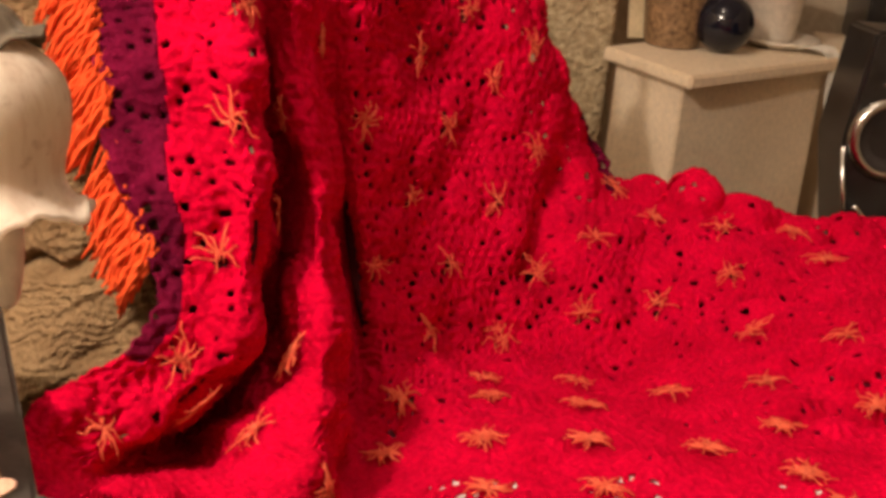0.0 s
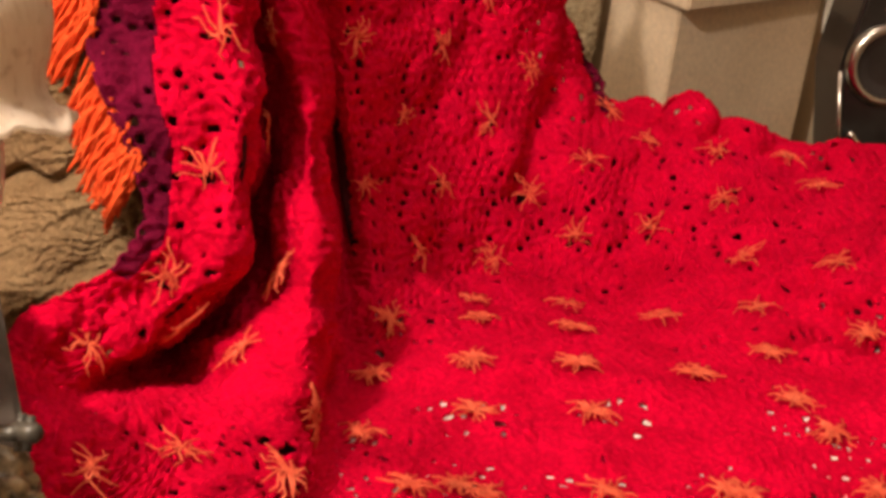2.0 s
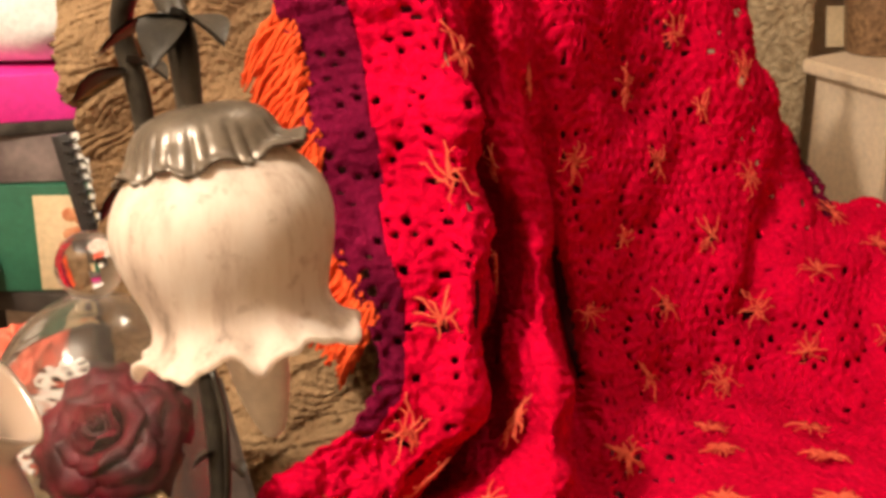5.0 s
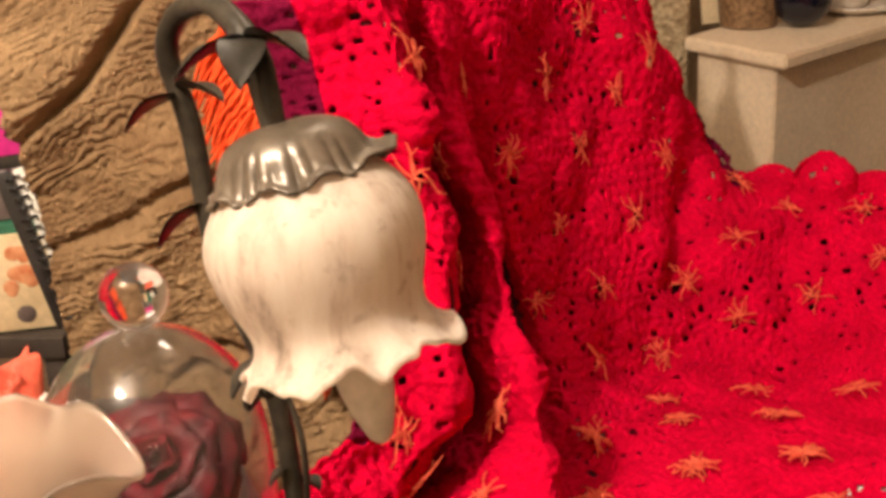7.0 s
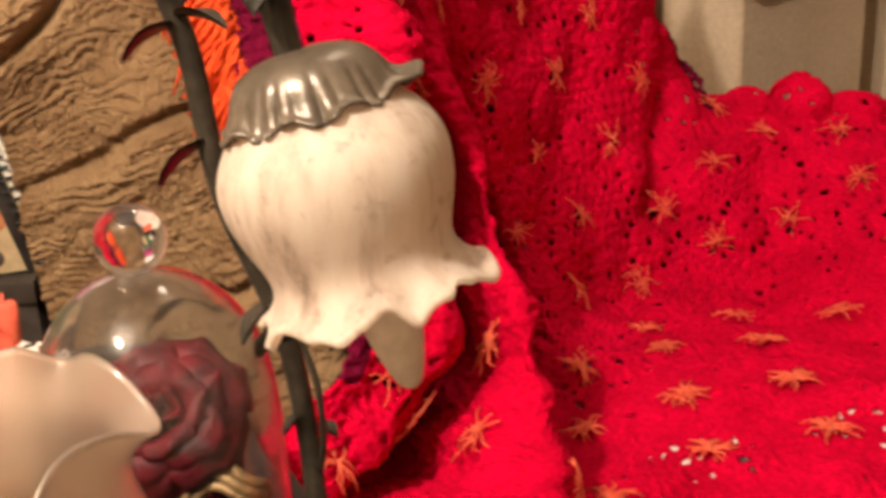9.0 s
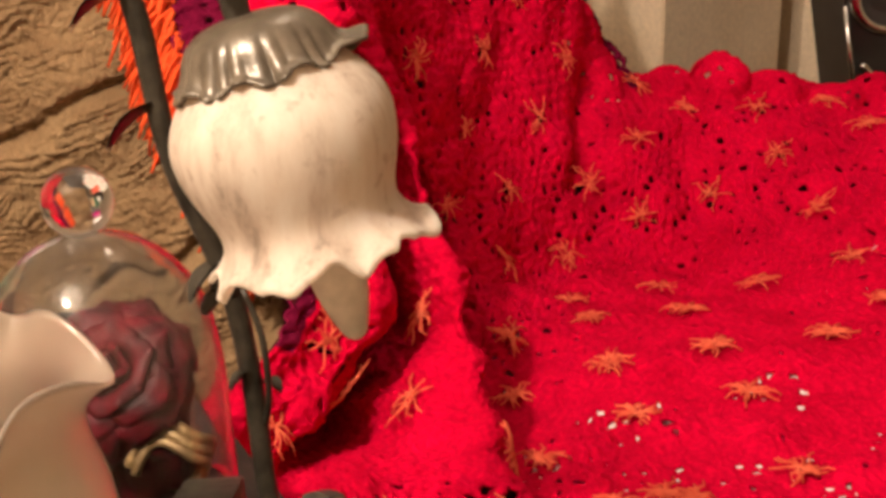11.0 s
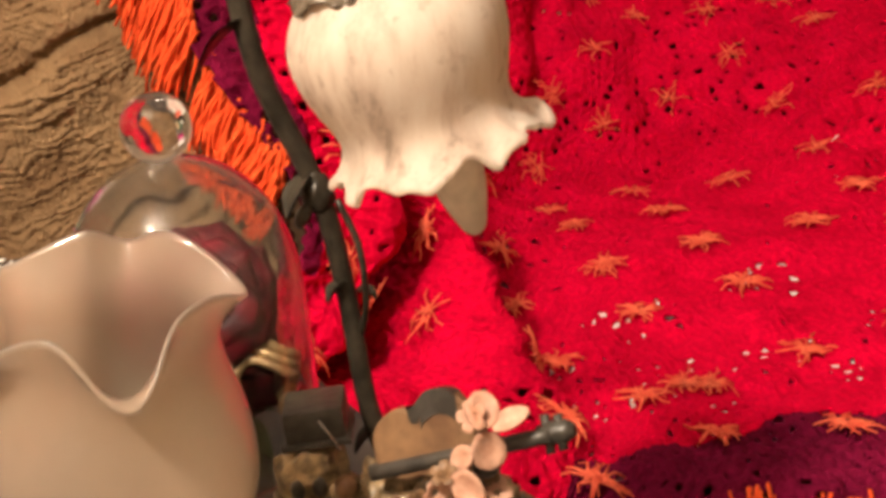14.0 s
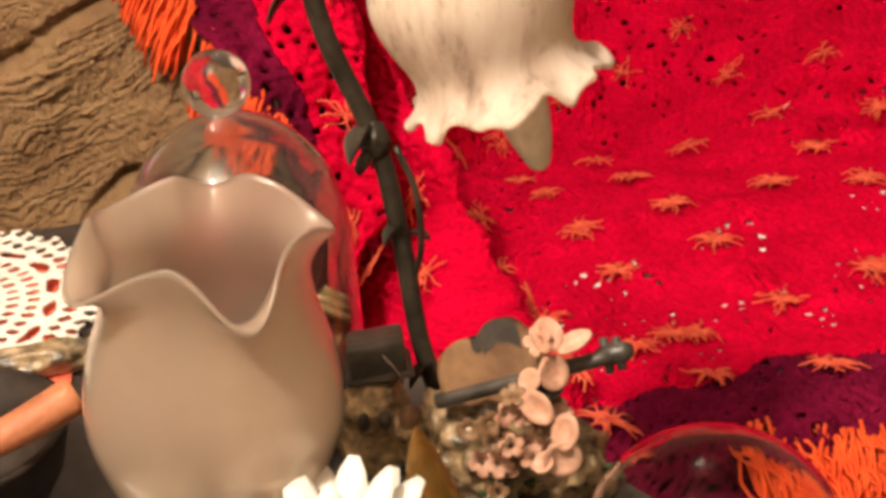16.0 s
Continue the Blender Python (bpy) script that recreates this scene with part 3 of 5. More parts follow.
def on_cloth(place):
    """The nearest place of the cloth and its normal there."""
    d = ((CLOTH - np.array(place)) ** 2).sum(2)
    i, j = np.unravel_index(np.argmin(d), d.shape)
    n = Vector(CLOTH_N[i, j])
    return Vector(CLOTH[i, j]) + n * max(0.0, RISE[i, j] - 0.006), n


def yarn_star(place, size=0.034, full=False):
    """Loose ends of yarn that radiate from one knot."""
    c, n = on_cloth(place)
    rnd = random.Random(int(1000 * (place[0] + 3 * place[1] + 7 * place[2])))
    a = n.orthogonal().normalized()
    b = n.cross(a)
    verts, faces = [c + n * 0.0125], []
    legs = rnd.choice((18, 20, 22)) if full else rnd.choice((10, 11, 12, 13))
    slim = 0.64 if full else 0.52
    for k in range(legs):
        w = 2 * math.pi * (k + rnd.uniform(-0.4, 0.4)) / legs
        d = a * math.cos(w) + b * math.sin(w)
        e = n.cross(d)
        L = size * rnd.uniform(0.45, 1.3)
        bend, curl = rnd.uniform(-0.6, 0.6) * L, rnd.uniform(-0.22, 0.22) * L
        lift = rnd.uniform(0.002, 0.013)
        for f, rad, up in ((0.2, 0.0036, 0.0095), (0.45, 0.0028, 0.0115), (0.75, 0.0024, 0.0105), (1.0, 0.0018, lift)):
            p = c + d * L * f + e * (bend * f * f + curl * math.sin(f * 6)) + n * up
            q, rad = len(verts), rad * slim
            verts += [p + e * rad, p + n * rad, p - e * rad, p - n * rad]
            for i in range(4):
                h = (i + 1) % 4
                faces.append((0, q + h, q + i) if f < 0.3 else (q - 4 + i, q - 4 + h, q + h, q + i))
        faces.append((q, q + 1, q + 2, q + 3))
    mesh_object("yarn_star", verts, faces, STAR, BLANKET)


def fringe(name, roots, away, length, count, seed, spread=0.35):
    """Strands that hang from a line of roots."""
    rnd = random.Random(seed)
    pieces = []
    line = spline(roots, count)
    for i, p in enumerate(line):
        for _ in range(2):
            d = Vector(away) + Vector((rnd.gauss(0, spread), rnd.gauss(0, spread), rnd.gauss(0, spread * 0.6))) * 0.35
            L = length * rnd.uniform(0.7, 1.12)
            root = Vector(p) + Vector((rnd.gauss(0, 0.004), rnd.gauss(0, 0.004), rnd.gauss(0, 0.004)))
            w = Vector((rnd.gauss(0, 1), rnd.gauss(0, 1), 0)) * 0.006
            turn, side = rnd.uniform(0, 6.28), Vector((-d.y, d.x, 0.3)).normalized()
            root, pts = root + Vector((0, 0, -0.005)), []
            for g in (0.0, 0.15, 0.3, 0.45, 0.6, 0.75, 0.9):
                sway = side * (0.0052 * math.sin(turn + 9 * g)) + w * 0.6 * math.sin(3 * g)
                pts.append(root + d * L * g + sway + Vector((0, 0, 0.005 * math.sin(turn + 7 * g) * (g < 0.8) - 0.25 * L * g * g)))
            pieces.append(tube(pts, [0.0022] * 6 + [0.0015], 5))
    v, f = joined(pieces)
    ob = mesh_object(name, v, f, ORANGE, BLANKET, "bright orange yarn fringe")
    ob["kind"] = "stuff"


def edge_points(u, v0, v1, n):
    j = [np.argmin(abs(CLOTH_V - v)) for v in np.linspace(v0, v1, n)]
    return [tuple(CLOTH[np.argmin(abs(CLOTH_U - u)), k]) for k in j]


def hem_points(v, u0, u1, n):
    i = [np.argmin(abs(CLOTH_U - u)) for u in np.linspace(u0, u1, n)]
    return [tuple(CLOTH[k, np.argmin(abs(CLOTH_V - v))]) for k in i]


fringe("fringe", edge_points(0.12, 0, 1.45, 6), (-0.52, -0.12, -0.75), 0.086, 200, 1, 0.26)
fringe("fringe", edge_points(0.1, 1.8, 2.95, 5), (-0.45, -0.15, -0.8), 0.070, 130, 2, 0.26)
fringe("fringe", hem_points(9.0, 8.15, 13.0, 8), (0.05, -0.8, -0.25), 0.11, 260, 3, 0.5)

for spot in ARM_SPOTS + BACK_SPOTS + RIDGE_SPOTS:
    yarn_star(spot, 0.029)
for spot in SEAT_SPOTS + HEM_SPOTS:
    yarn_star(spot, 0.028, True)


# ---------------------------------------------------------------- sofa under the blanket
def sofa():
    net = np.array(FOLDS)
    S = catmull(net, np.linspace(3.0, len(net) - 1, 420))
    S = catmull(S.transpose(1, 0, 2), np.linspace(0, net.shape[1] - 1, 300)).transpose(1, 0, 2)
    rows = np.linspace(0, net.shape[1] - 1, 300)[None, :, None]
    cols = np.linspace(3.0, len(net) - 1, 420)[:, None, None]
    S = S - normals(S) * np.clip((cols - 5.6) / 1.6, 0.30, 1) * (0.024 - 0.0200 * np.clip((rows - 5.7) / 0.9, 0, 1) + 0.012 * np.clip((rows - 8.1) / 0.3, 0, 1) + np.where(cols > 10.3, 0.004, 0.026 + 0.030 * np.clip(cols - 7.5, 0, 1)) * np.clip((5.4 - rows) / 1.5, 0, 1))
    body = empty("sofa")
    tagged(body, "low sofa with white seat sheet hidden under the red blanket", "sofa")
    split = 130
    seatless = np.linspace(3.0, len(net) - 1, 420)[:, None] < 6.0
    hidden = (np.linspace(3.0, len(net) - 1, 420)[:, None] < 9.9) | (np.linspace(0, net.shape[1] - 1, 300)[None, :] > 2.0)
    hidden = hidden & (np.linspace(3.0, len(net) - 1, 420)[:, None] > 6.4)
    for name, part_rows, mat in (("backrest", slice(0, split + 1), UPHOLSTERY), ("seat", slice(split, 300), SHEET)):
        G = S[:, part_rows]
        m, n = G.shape[:2]
        q = np.arange(m * n).reshape(m, n)
        under = hidden[:, part_rows]
        if name == "seat":
            under = under & ~seatless & (np.linspace(0, net.shape[1] - 1, 300)[None, part_rows] < 8.5)
        quads = np.stack([q[:-1, :-1], q[:-1, 1:], q[1:, 1:], q[1:, :-1]], -1)[under[:-1, :-1] & under[1:, 1:]]
        ob = mesh_object(name, G.reshape(-1, 3).tolist(), quads.tolist(), mat, body)
        sol = ob.modifiers.new("thickness", "SOLIDIFY")
        sol.thickness, sol.offset = 0.008, -1
    # unseen dark lining, added so the openings in the side border look dark
    A = catmull(net, np.linspace(0.75, 2.45, 16))
    A = catmull(A.transpose(1, 0, 2), np.linspace(0, 4.4, 30)).transpose(1, 0, 2)
    A = A - normals(A) * 0.024
    q = np.arange(16 * 30).reshape(16, 30)
    quads = np.stack([q[:-1, :-1], q[:-1, 1:], q[1:, 1:], q[1:, :-1]], -1).reshape(-1, 4)
    ob = mesh_object("arm_lining", A.reshape(-1, 3).tolist(), quads.tolist(), UPHOLSTERY, body, "dark lining added behind the blanket on the arm side")
    ob.modifiers.new("thickness", "SOLIDIFY").thickness = 0.006
    part("base", box_bm((1.0, 1.1, 0.30), (0.38, 1.2, 0.15), 0.02), UPHOLSTERY, body, "dark upholstered base")


sofa()


# ---------------------------------------------------------------- brown ribbed throw on the chair back
def chair_throw():
    rng = np.random.default_rng(9)
    m, n = 240, 480
    x = np.linspace(0, 1, m)[:, None]
    z = np.linspace(0, 1, n)[None, :]
    Z = 0.40 + 0.78 * z + 0 * x
    X = -0.61 + 0.06 * (1 - z) + x * (0.61 - 0.06 * (1 - z) - np.interp(Z, [0.4, 0.67, 0.81, 1.2], [0.24, 0.21, 0.215, 0.31]))
    Y = 1.07 + x * (0.03 + 0.5 * (Z - 0.83))
    field = lambda cells: lattice((m, n), rng, cells)
    def slanted(cells, slope):
        F = field(cells)
        k = np.clip(np.arange(n)[None, :] - (1.8 * slope * np.arange(m)[:, None]).astype(int), -n, n - 1) % n
        return np.take_along_axis(F, k, 1)

    # broad folds, then thick cords of the weave that wander, swell and part
    Y = Y - 0.016 * slanted((2, 7), 0.30) - 0.010 * field((5, 5))
    phase = (Z - 0.24 * X + 0.010 * slanted((3, 9), 0.25) + 0.0046 * slanted((16, 40), 0.22)) / 0.0090
    cord = np.abs(np.sin(math.pi * phase)) ** 0.6 * (1 + 0.55 * slanted((9, 70), 0.22))
    strand = np.abs(np.sin(math.pi * (3 * phase + 0.5 * field((30, 30)))))
    Y = Y - 0.0034 * cord - 0.0011 * strand - 0.0010 * field((150, 240)) - 0.0012 * field((60, 110))
    # deep creases that run aslant
    for lean, at, deep in ((0.26, 0.20, 0.034), (0.20, 0.47, 0.036), (0.30, 0.66, 0.030)):
        d = z - at - lean * x + 0.02 * field((6, 6))
        Y = Y + deep * np.exp(-((d / 0.011) ** 2)) * np.clip(0.7 + 0.6 * field((4, 4)), 0, 1)
    V = np.stack([X + 0 * Z, Y, Z], -1)
    q = np.arange(m * n).reshape(m, n)
    quads = np.stack([q[:-1, :-1], q[1:, :-1], q[1:, 1:], q[:-1, 1:]], -1).reshape(-1, 4)
    chair = empty("armchair")
    tagged(chair, "armchair back covered with a tan ribbed chenille throw in folds", "armchair")
    ob = mesh_object("throw", V.reshape(-1, 3).tolist(), quads.tolist(), THROW, chair, "tan ribbed chenille throw")
    sol = ob.modifiers.new("thickness", "SOLIDIFY")
    sol.thickness, sol.offset = 0.012, -1
    part("backrest", box_bm((0.30, 0.10, 0.70), (-0.42, 1.24, 0.72), 0.04, 3), UPHOLSTERY, chair)
    part("seat", box_bm((0.34, 0.5, 0.38), (-0.42, 1.40, 0.19), 0.04, 3), UPHOLSTERY, chair)


chair_throw()

# ---------------------------------------------------------------- the small table in front
TOP = 0.70


def side_table():
    t = empty("side_table")
    tagged(t, "dark wooden side table crowded with ornaments", "table")
    bm = bmesh.new()
    outline = [(0.035, 0.02), (0.035, 0.22), (-0.04, 0.36), (-0.10, 0.43), (-0.19, 0.59), (-0.345, 0.87), (-0.70, 0.87), (-0.70, 0.02)]
    f = bm.faces.new([bm.verts.new((x, y, TOP)) for x, y in outline])
    ex = bmesh.ops.extrude_face_region(bm, geom=[f])
    bmesh.ops.translate(bm, vec=(0, 0, -0.03), verts=[v for v in ex["geom"] if isinstance(v, bmesh.types.BMVert)])
    bmesh.ops.recalc_face_normals(bm, faces=bm.faces)
    bmesh.ops.bevel(bm, geom=bm.edges[:], offset=0.006, segments=2, affect="EDGES")
    part("tabletop", bm, TABLE, t)
    for x, y in ((-0.02, 0.07), (-0.65, 0.07), (-0.65, 0.81), (-0.40, 0.80)):
        part("leg", box_bm((0.045, 0.045, TOP - 0.03), (x, y, (TOP - 0.03) / 2), 0.006), TABLE, t)


side_table()


# ---------------------------------------------------------------- flower lamp
LEAN = pose(0, 0, 0, -9, -14, 0)


def leaf_blade(base, tip, width, sag=0.0):
    """A small pointed metal leaf."""
    a, b = Vector(base), Vector(tip)
    d = b - a
    side = d.cross(Vector((0, 0.3, 1))).normalized()
    up = side.cross(d).normalized()
    rows = []
    for i in range(7):
        f = i / 6
        w = width * math.sin(math.pi * (0.12 + 0.88 * f)) * (1 - 0.15 * f)
        c = a + d * f + up * (0.25 * width * math.sin(math.pi * f) - sag * f * f)
        rows += [c - side * w + up * w * 0.35, c, c + side * w + up * w * 0.35]
    faces = []
    for i in range(6):
        for k in range(2):
            faces.append((3 * i + k, 3 * i + k + 1, 3 * i + k + 4, 3 * i + k + 3))
    low = [v - up * 0.0018 for v in rows]
    n = len(rows)
    return rows + low, faces + [tuple(n + i for i in reversed(f)) for f in faces]


def flower_lamp():
    lamp = empty("table_lamp")
    tagged(lamp, "bronze flower-stem table lamp with white marbled glass bell shade", "lamp")
    stem = spline([(-0.135, 0.405, TOP + 0.015), (-0.152, 0.415, 0.78), (-0.158, 0.432, 0.86), (-0.168, 0.440, 0.93), (-0.195, 0.448, 1.01), (-0.206, 0.458, 1.09), (-0.216, 0.460, 1.135), (-0.205, 0.452, 1.160), (-0.180, 0.43, 1.171), (-0.158, 0.405, 1.163), (-0.145, 0.388, 1.148), (-0.137, 0.375, 1.125), (-0.133, 0.369, 1.108)], 80)
    rad = np.interp(np.linspace(0, 1, 80), [0, 0.08, 0.5, 0.7, 0.85, 0.9, 1], [0.009, 0.0068, 0.0070, 0.0070, 0.0088, 0.0078, 0.0068])
    v, f = tube(stem, rad, 14)
    mesh_object("stem", v, f, BRONZE, lamp)
    v, f = revolve([(0.001, 0.0), (0.032, 0.0), (0.033, 0.006), (0.028, 0.014), (0.02, 0.018), (0.011, 0.026), (0.001, 0.028)], 36)
    mesh_object("base", *moved((v, f), pose(-0.135, 0.405, TOP)), BRONZE, lamp)
    v, f = tube(spline([(-0.157, 0.428, 0.93), (-0.147, 0.42, 0.90), (-0.146, 0.418, 0.86), (-0.152, 0.425, 0.83)], 14), 0.0022, 8)
    mesh_object("tendril", v, f, BRONZE, lamp)
    for base, tip, w in (
        ((-0.152, 0.432, 0.862), (-0.138, 0.425, 0.858), 0.0055), ((-0.158, 0.43, 0.872), (-0.172, 0.42, 0.862), 0.005),
        ((-0.200, 0.45, 1.045), (-0.232, 0.44, 1.018), 0.009), ((-0.212, 0.455, 1.112), (-0.243, 0.44, 1.093), 0.010),
        ((-0.210, 0.455, 1.118), (-0.178, 0.44, 1.112), 0.008), ((-0.150, 0.395, 1.157), (-0.187, 0.37, 1.140), 0.011),
        ((-0.148, 0.392, 1.158), (-0.112, 0.37, 1.150), 0.012), ((-0.150, 0.39, 1.160), (-0.145, 0.35, 1.140), 0.010),
        ((-0.172, 0.44, 0.945), (-0.190, 0.42, 0.925), 0.007), ((-0.146, 0.41, 0.77), (-0.166, 0.40, 0.755), 0.006),
    ):
        mesh_object("leaf", *leaf_blade(base, tip, w * 1.4), BRONZE, lamp)
    mesh_object("node", *lumpy((0.0105, 0.0105, 0.015), (-0.169, 0.439, 0.932), 2, 0.3, 2.2, (0, -12, 0), 3), BRONZE, lamp, "swollen bronze leaf node")
    mesh_object("bud", *lumpy((0.005, 0.005, 0.010), (-0.179, 0.432, 0.920), 4, 0.2, 2.0, (0, 30, 0), 2), BRONZE, lamp)
    head = Matrix.Translation((-0.128, 0.368, 1.108)) @ LEAN
    # pewter calyx with fluted petals
    prof = [(0.004, 0.007), (0.013, 0.0068), (0.024, 0.0045), (0.0325, 0.0), (0.0375, -0.0065), (0.0405, -0.014), (0.0440, -0.0205), (0.0485, -0.0235)]
    prof = [tuple(p) for p in spline([(r, z, 0) for r, z in prof], 20)[:, :2]]

    def wave(w, i):
        k = min(1, max(0, (i - 0.42) / 0.5))
        tip = math.exp(-((math.remainder(w, 2 * math.pi) / 0.2) ** 2))
        flute = (0.012 + 0.026 * max(0, math.cos(w + 1.75))) * math.cos(27 * w + 0.8 * math.sin(3 * w)) + 0.016 * math.cos(37 * w)
        return 1 + k * flute + 0.03 * k * k * math.cos(5 * w - 0.3) + 0.16 * k**3 * tip, 0.0028 * k * k * math.cos(9.5 * w) + 0.006 * k**3 * tip

    v, f = revolve(prof, 180, wave)
    ob = mesh_object("calyx", *moved((v, f), head), PEWTER, lamp, "fluted pewter calyx")
    ob.modifiers.new("thickness", "SOLIDIFY").thickness = 0.002
    # bell shade with a frilled lip
    prof = [(0.020, -0.014), (0.034, -0.019), (0.0455, -0.028), (0.0540, -0.040), (0.0575, -0.052), (0.0565, -0.066), (0.0525, -0.080), (0.0480, -0.092), (0.0460, -0.102), (0.0480, -0.111), (0.0535, -0.119), (0.0605, -0.124)]
    prof = [tuple(p) for p in spline([(r, z, 0) for r, z in prof], 36)[:, :2]]

    def frill(w, i):
        k = max(0, (i - 0.62) / 0.38)
        q = max(0, (i - 0.86) / 0.14)
        return 1 + 0.055 * k * k * math.cos(8 * w + 0.3) + 0.02 * k * k * math.cos(3 * w) + 0.003 * math.cos(24 * w) * i + 0.025 * q * math.cos(17 * w + 1), 0.0042 * k * k * math.sin(8 * w + 0.2) + 0.002 * k * math.sin(13 * w) + 0.0016 * q * math.sin(19 * w)

    v, f = revolve(prof, 140, frill)
    ob = mesh_object("shade", *moved((v, f), head), MARBLE, lamp, "white marbled glass bell shade with frilled rim")
    ob.modifiers.new("thickness", "SOLIDIFY").thickness = 0.003
    # candle bulb
    prof = spline([(0.009, -0.05, 0), (0.012, -0.072, 0), (0.0165, -0.098, 0), (0.0172, -0.122, 0), (0.0142, -0.147, 0), (0.0078, -0.168, 0), (0.0040, -0.1735, 0), (0.0006, -0.175, 0)], 26)
    v, f = revolve([tuple(p) for p in prof[:, :2]], 28)
    mesh_object("bulb", *moved((v, f), head @ pose(0.006, -0.006, 0)), OPAL, lamp, "frosted candle bulb, unlit")


flower_lamp()


# ---------------------------------------------------------------- rose under a glass cloche
def petal(width, height, curl, cup):
    """A rose petal that stands on the origin and cups round +y."""
    verts, faces = [], []
    nu, nv = 9, 8
    for j in range(nv):
        f = j / (nv - 1)
        for i in range(nu):
            s = 2 * i / (nu - 1) - 1
            w = width * (0.35 + 0.65 * math.sin(math.pi * (0.15 + 0.5 * f)))
            z = height * f * (1 - 0.16 * abs(s) ** 2.5 * f)
            x = s * w
            y = -cup * s * s + curl * f * f * f - 0.4 * cup * math.sin(math.pi * f) * (1 - abs(s))
            verts.append((x, y, z))
    for j in range(nv - 1):
        for i in range(nu - 1):
            faces.append((j * nu + i, j * nu + i + 1, (j + 1) * nu + i + 1, (j + 1) * nu + i))
    return verts, faces


def rose_petal(width, height, curl, cup, phase):
    """A broad rose petal with a rolled lip that ends in a point."""
    nu, nv = 13, 11
    verts = []
    for j in range(nv):
        f = j / (nv - 1)
        w = width * (0.30 + 0.70 * math.sin(math.pi * (0.10 + 0.50 * f)))
        for i in range(nu):
            s = 2 * i / (nu - 1) - 1
            z = height * f * (1 - 0.26 * abs(s) ** 1.7 * f) + 0.10 * height * f**5 * max(0, 1 - 3 * abs(s))
            y = -cup * s * s * (1 - 0.5 * f) + curl * f**3 - 0.3 * cup * math.sin(math.pi * f) + 0.07 * height * f * f * math.sin(3.2 * s + phase)
            z -= 0.55 * curl * max(0, f - 0.72) * 3 * (1 - 0.4 * abs(s))
            verts.append((s * w, y, z))
    faces = [(j * nu + i, j * nu + i + 1, (j + 1) * nu + i + 1, (j + 1) * nu + i) for j in range(nv - 1) for i in range(nu - 1)]
    return verts, faces


def rose_cloche():
    c = empty("glass_cloche")
    tagged(c, "clear glass bell cloche with round knob on a wooden base", "cloche")
    m = pose(-0.268, 0.488, TOP)
    R = 0.082
    outer = spline([(R, 0.020, 0), (R, 0.09, 0), (R * 0.99, 0.145, 0), (R * 0.92, 0.180, 0), (R * 0.76, 0.208, 0), (R * 0.52, 0.229, 0), (R * 0.25, 0.241, 0), (0.011, 0.244, 0)], 34)
    inner = [(max(r - 0.0025, 0.0005), z - (0.0025 if z > 0.2 else 0.0)) for r, z in outer[::-1, :2]]
    prof = [tuple(p) for p in outer[:, :2]]
    v, f = revolve([(inner[-1][0], 0.020)] + prof + [(0.0006, 0.244)], 56)
    vi, fi = revolve([(0.0006, inner[0][1])] + inner, 56)
    dome = mesh_object("dome", *moved(joined([(v, f), (vi, fi)]), m), DUSTY, c)
    dome.visible_shadow = False
    knob = revolve([(0.0005, 0.244)] + [(0.0235 * math.sin(a), 0.2675 - 0.0235 * math.cos(a)) for a in np.linspace(0.35, math.pi - 0.02, 20)], 36)
    k = mesh_object("knob", *moved(knob, m), CLEAR, c, "solid clear glass ball knob")
    k.visible_shadow = False
    base = revolve([(0.001, 0), (0.084, 0), (0.086, 0.006), (0.086, 0.013), (0.083, 0.018), (0.001, 0.019)], 56)
    mesh_object("base", *moved(base, m), TABLE, c)
    # the flower inside
    rose = empty("rose")
    tagged(rose, "dark burgundy preserved rose standing inside the cloche", "flower")
    rm = m @ pose(0.006, -0.004, 0.138, 42, -4, 0) @ Matrix.Scale(1.06, 4)
    rnd = random.Random(3)
    for ring, (count, w, h, curl, cup, tilt, off) in enumerate(((3, 0.010, 0.030, 0.002, 0.007, -4, 0.003), (4, 0.014, 0.033, 0.006, 0.009, 6, 0.007), (5, 0.019, 0.035, 0.012, 0.010, 18, 0.011), (5, 0.023, 0.038, 0.017, 0.010, 34, 0.014), (6, 0.026, 0.041, 0.020, 0.009, 54, 0.016), (6, 0.027, 0.044, 0.018, 0.008, 76, 0.016))):
        for k in range(count):
            a = 360 * (k + 0.4 * ring) / count + rnd.uniform(-9, 9)
            pm = rm @ pose(0, 0, 0, 0, 0, a) @ pose(0, off, 0, -tilt, 0, rnd.uniform(-8, 8))
            ob = mesh_object("petal", *moved(rose_petal(w, h, curl, cup, rnd.uniform(0, 6)), pm), ROSE, rose)
            ob.modifiers.new("thickness", "SOLIDIFY").thickness = 0.0012
    mesh_object("heart", *moved(revolve([(0.0005, 0.026), (0.004, 0.027), (0.006, 0.024), (0.0075, 0.028), (0.010, 0.022), (0.011, 0.0)], 24, lambda w, i: (1 + 0.12 * math.sin(3 * w + 4 * i), 0.002 * math.sin(2 * w))), rm), ROSE, rose)
    v, f = tube(spline([(0, 0, 0.02), (0.004, 0.01, 0.06), (0.004, -0.002, 0.12)], 12), 0.003, 8)
    mesh_object("stem", *moved((v, f), m), LEAF, rose)
    for base, tip, w in (((0, 0, 0.06), (-0.055, -0.035, 0.075), 0.016), ((0, 0, 0.05), (0.05, -0.03, 0.06), 0.015), ((0, 0, 0.07), (0.03, 0.05, 0.09), 0.014), ((0, 0, 0.09), (-0.05, 0.02, 0.10), 0.014), ((0.01, -0.02, 0.05), (0.045, -0.045, 0.030), 0.016), ((0, -0.02, 0.06), (-0.045, -0.05, 0.055), 0.018)):
        mesh_object("leaf", *moved(leaf_blade(base, tip, w), m), LEAF, rose)
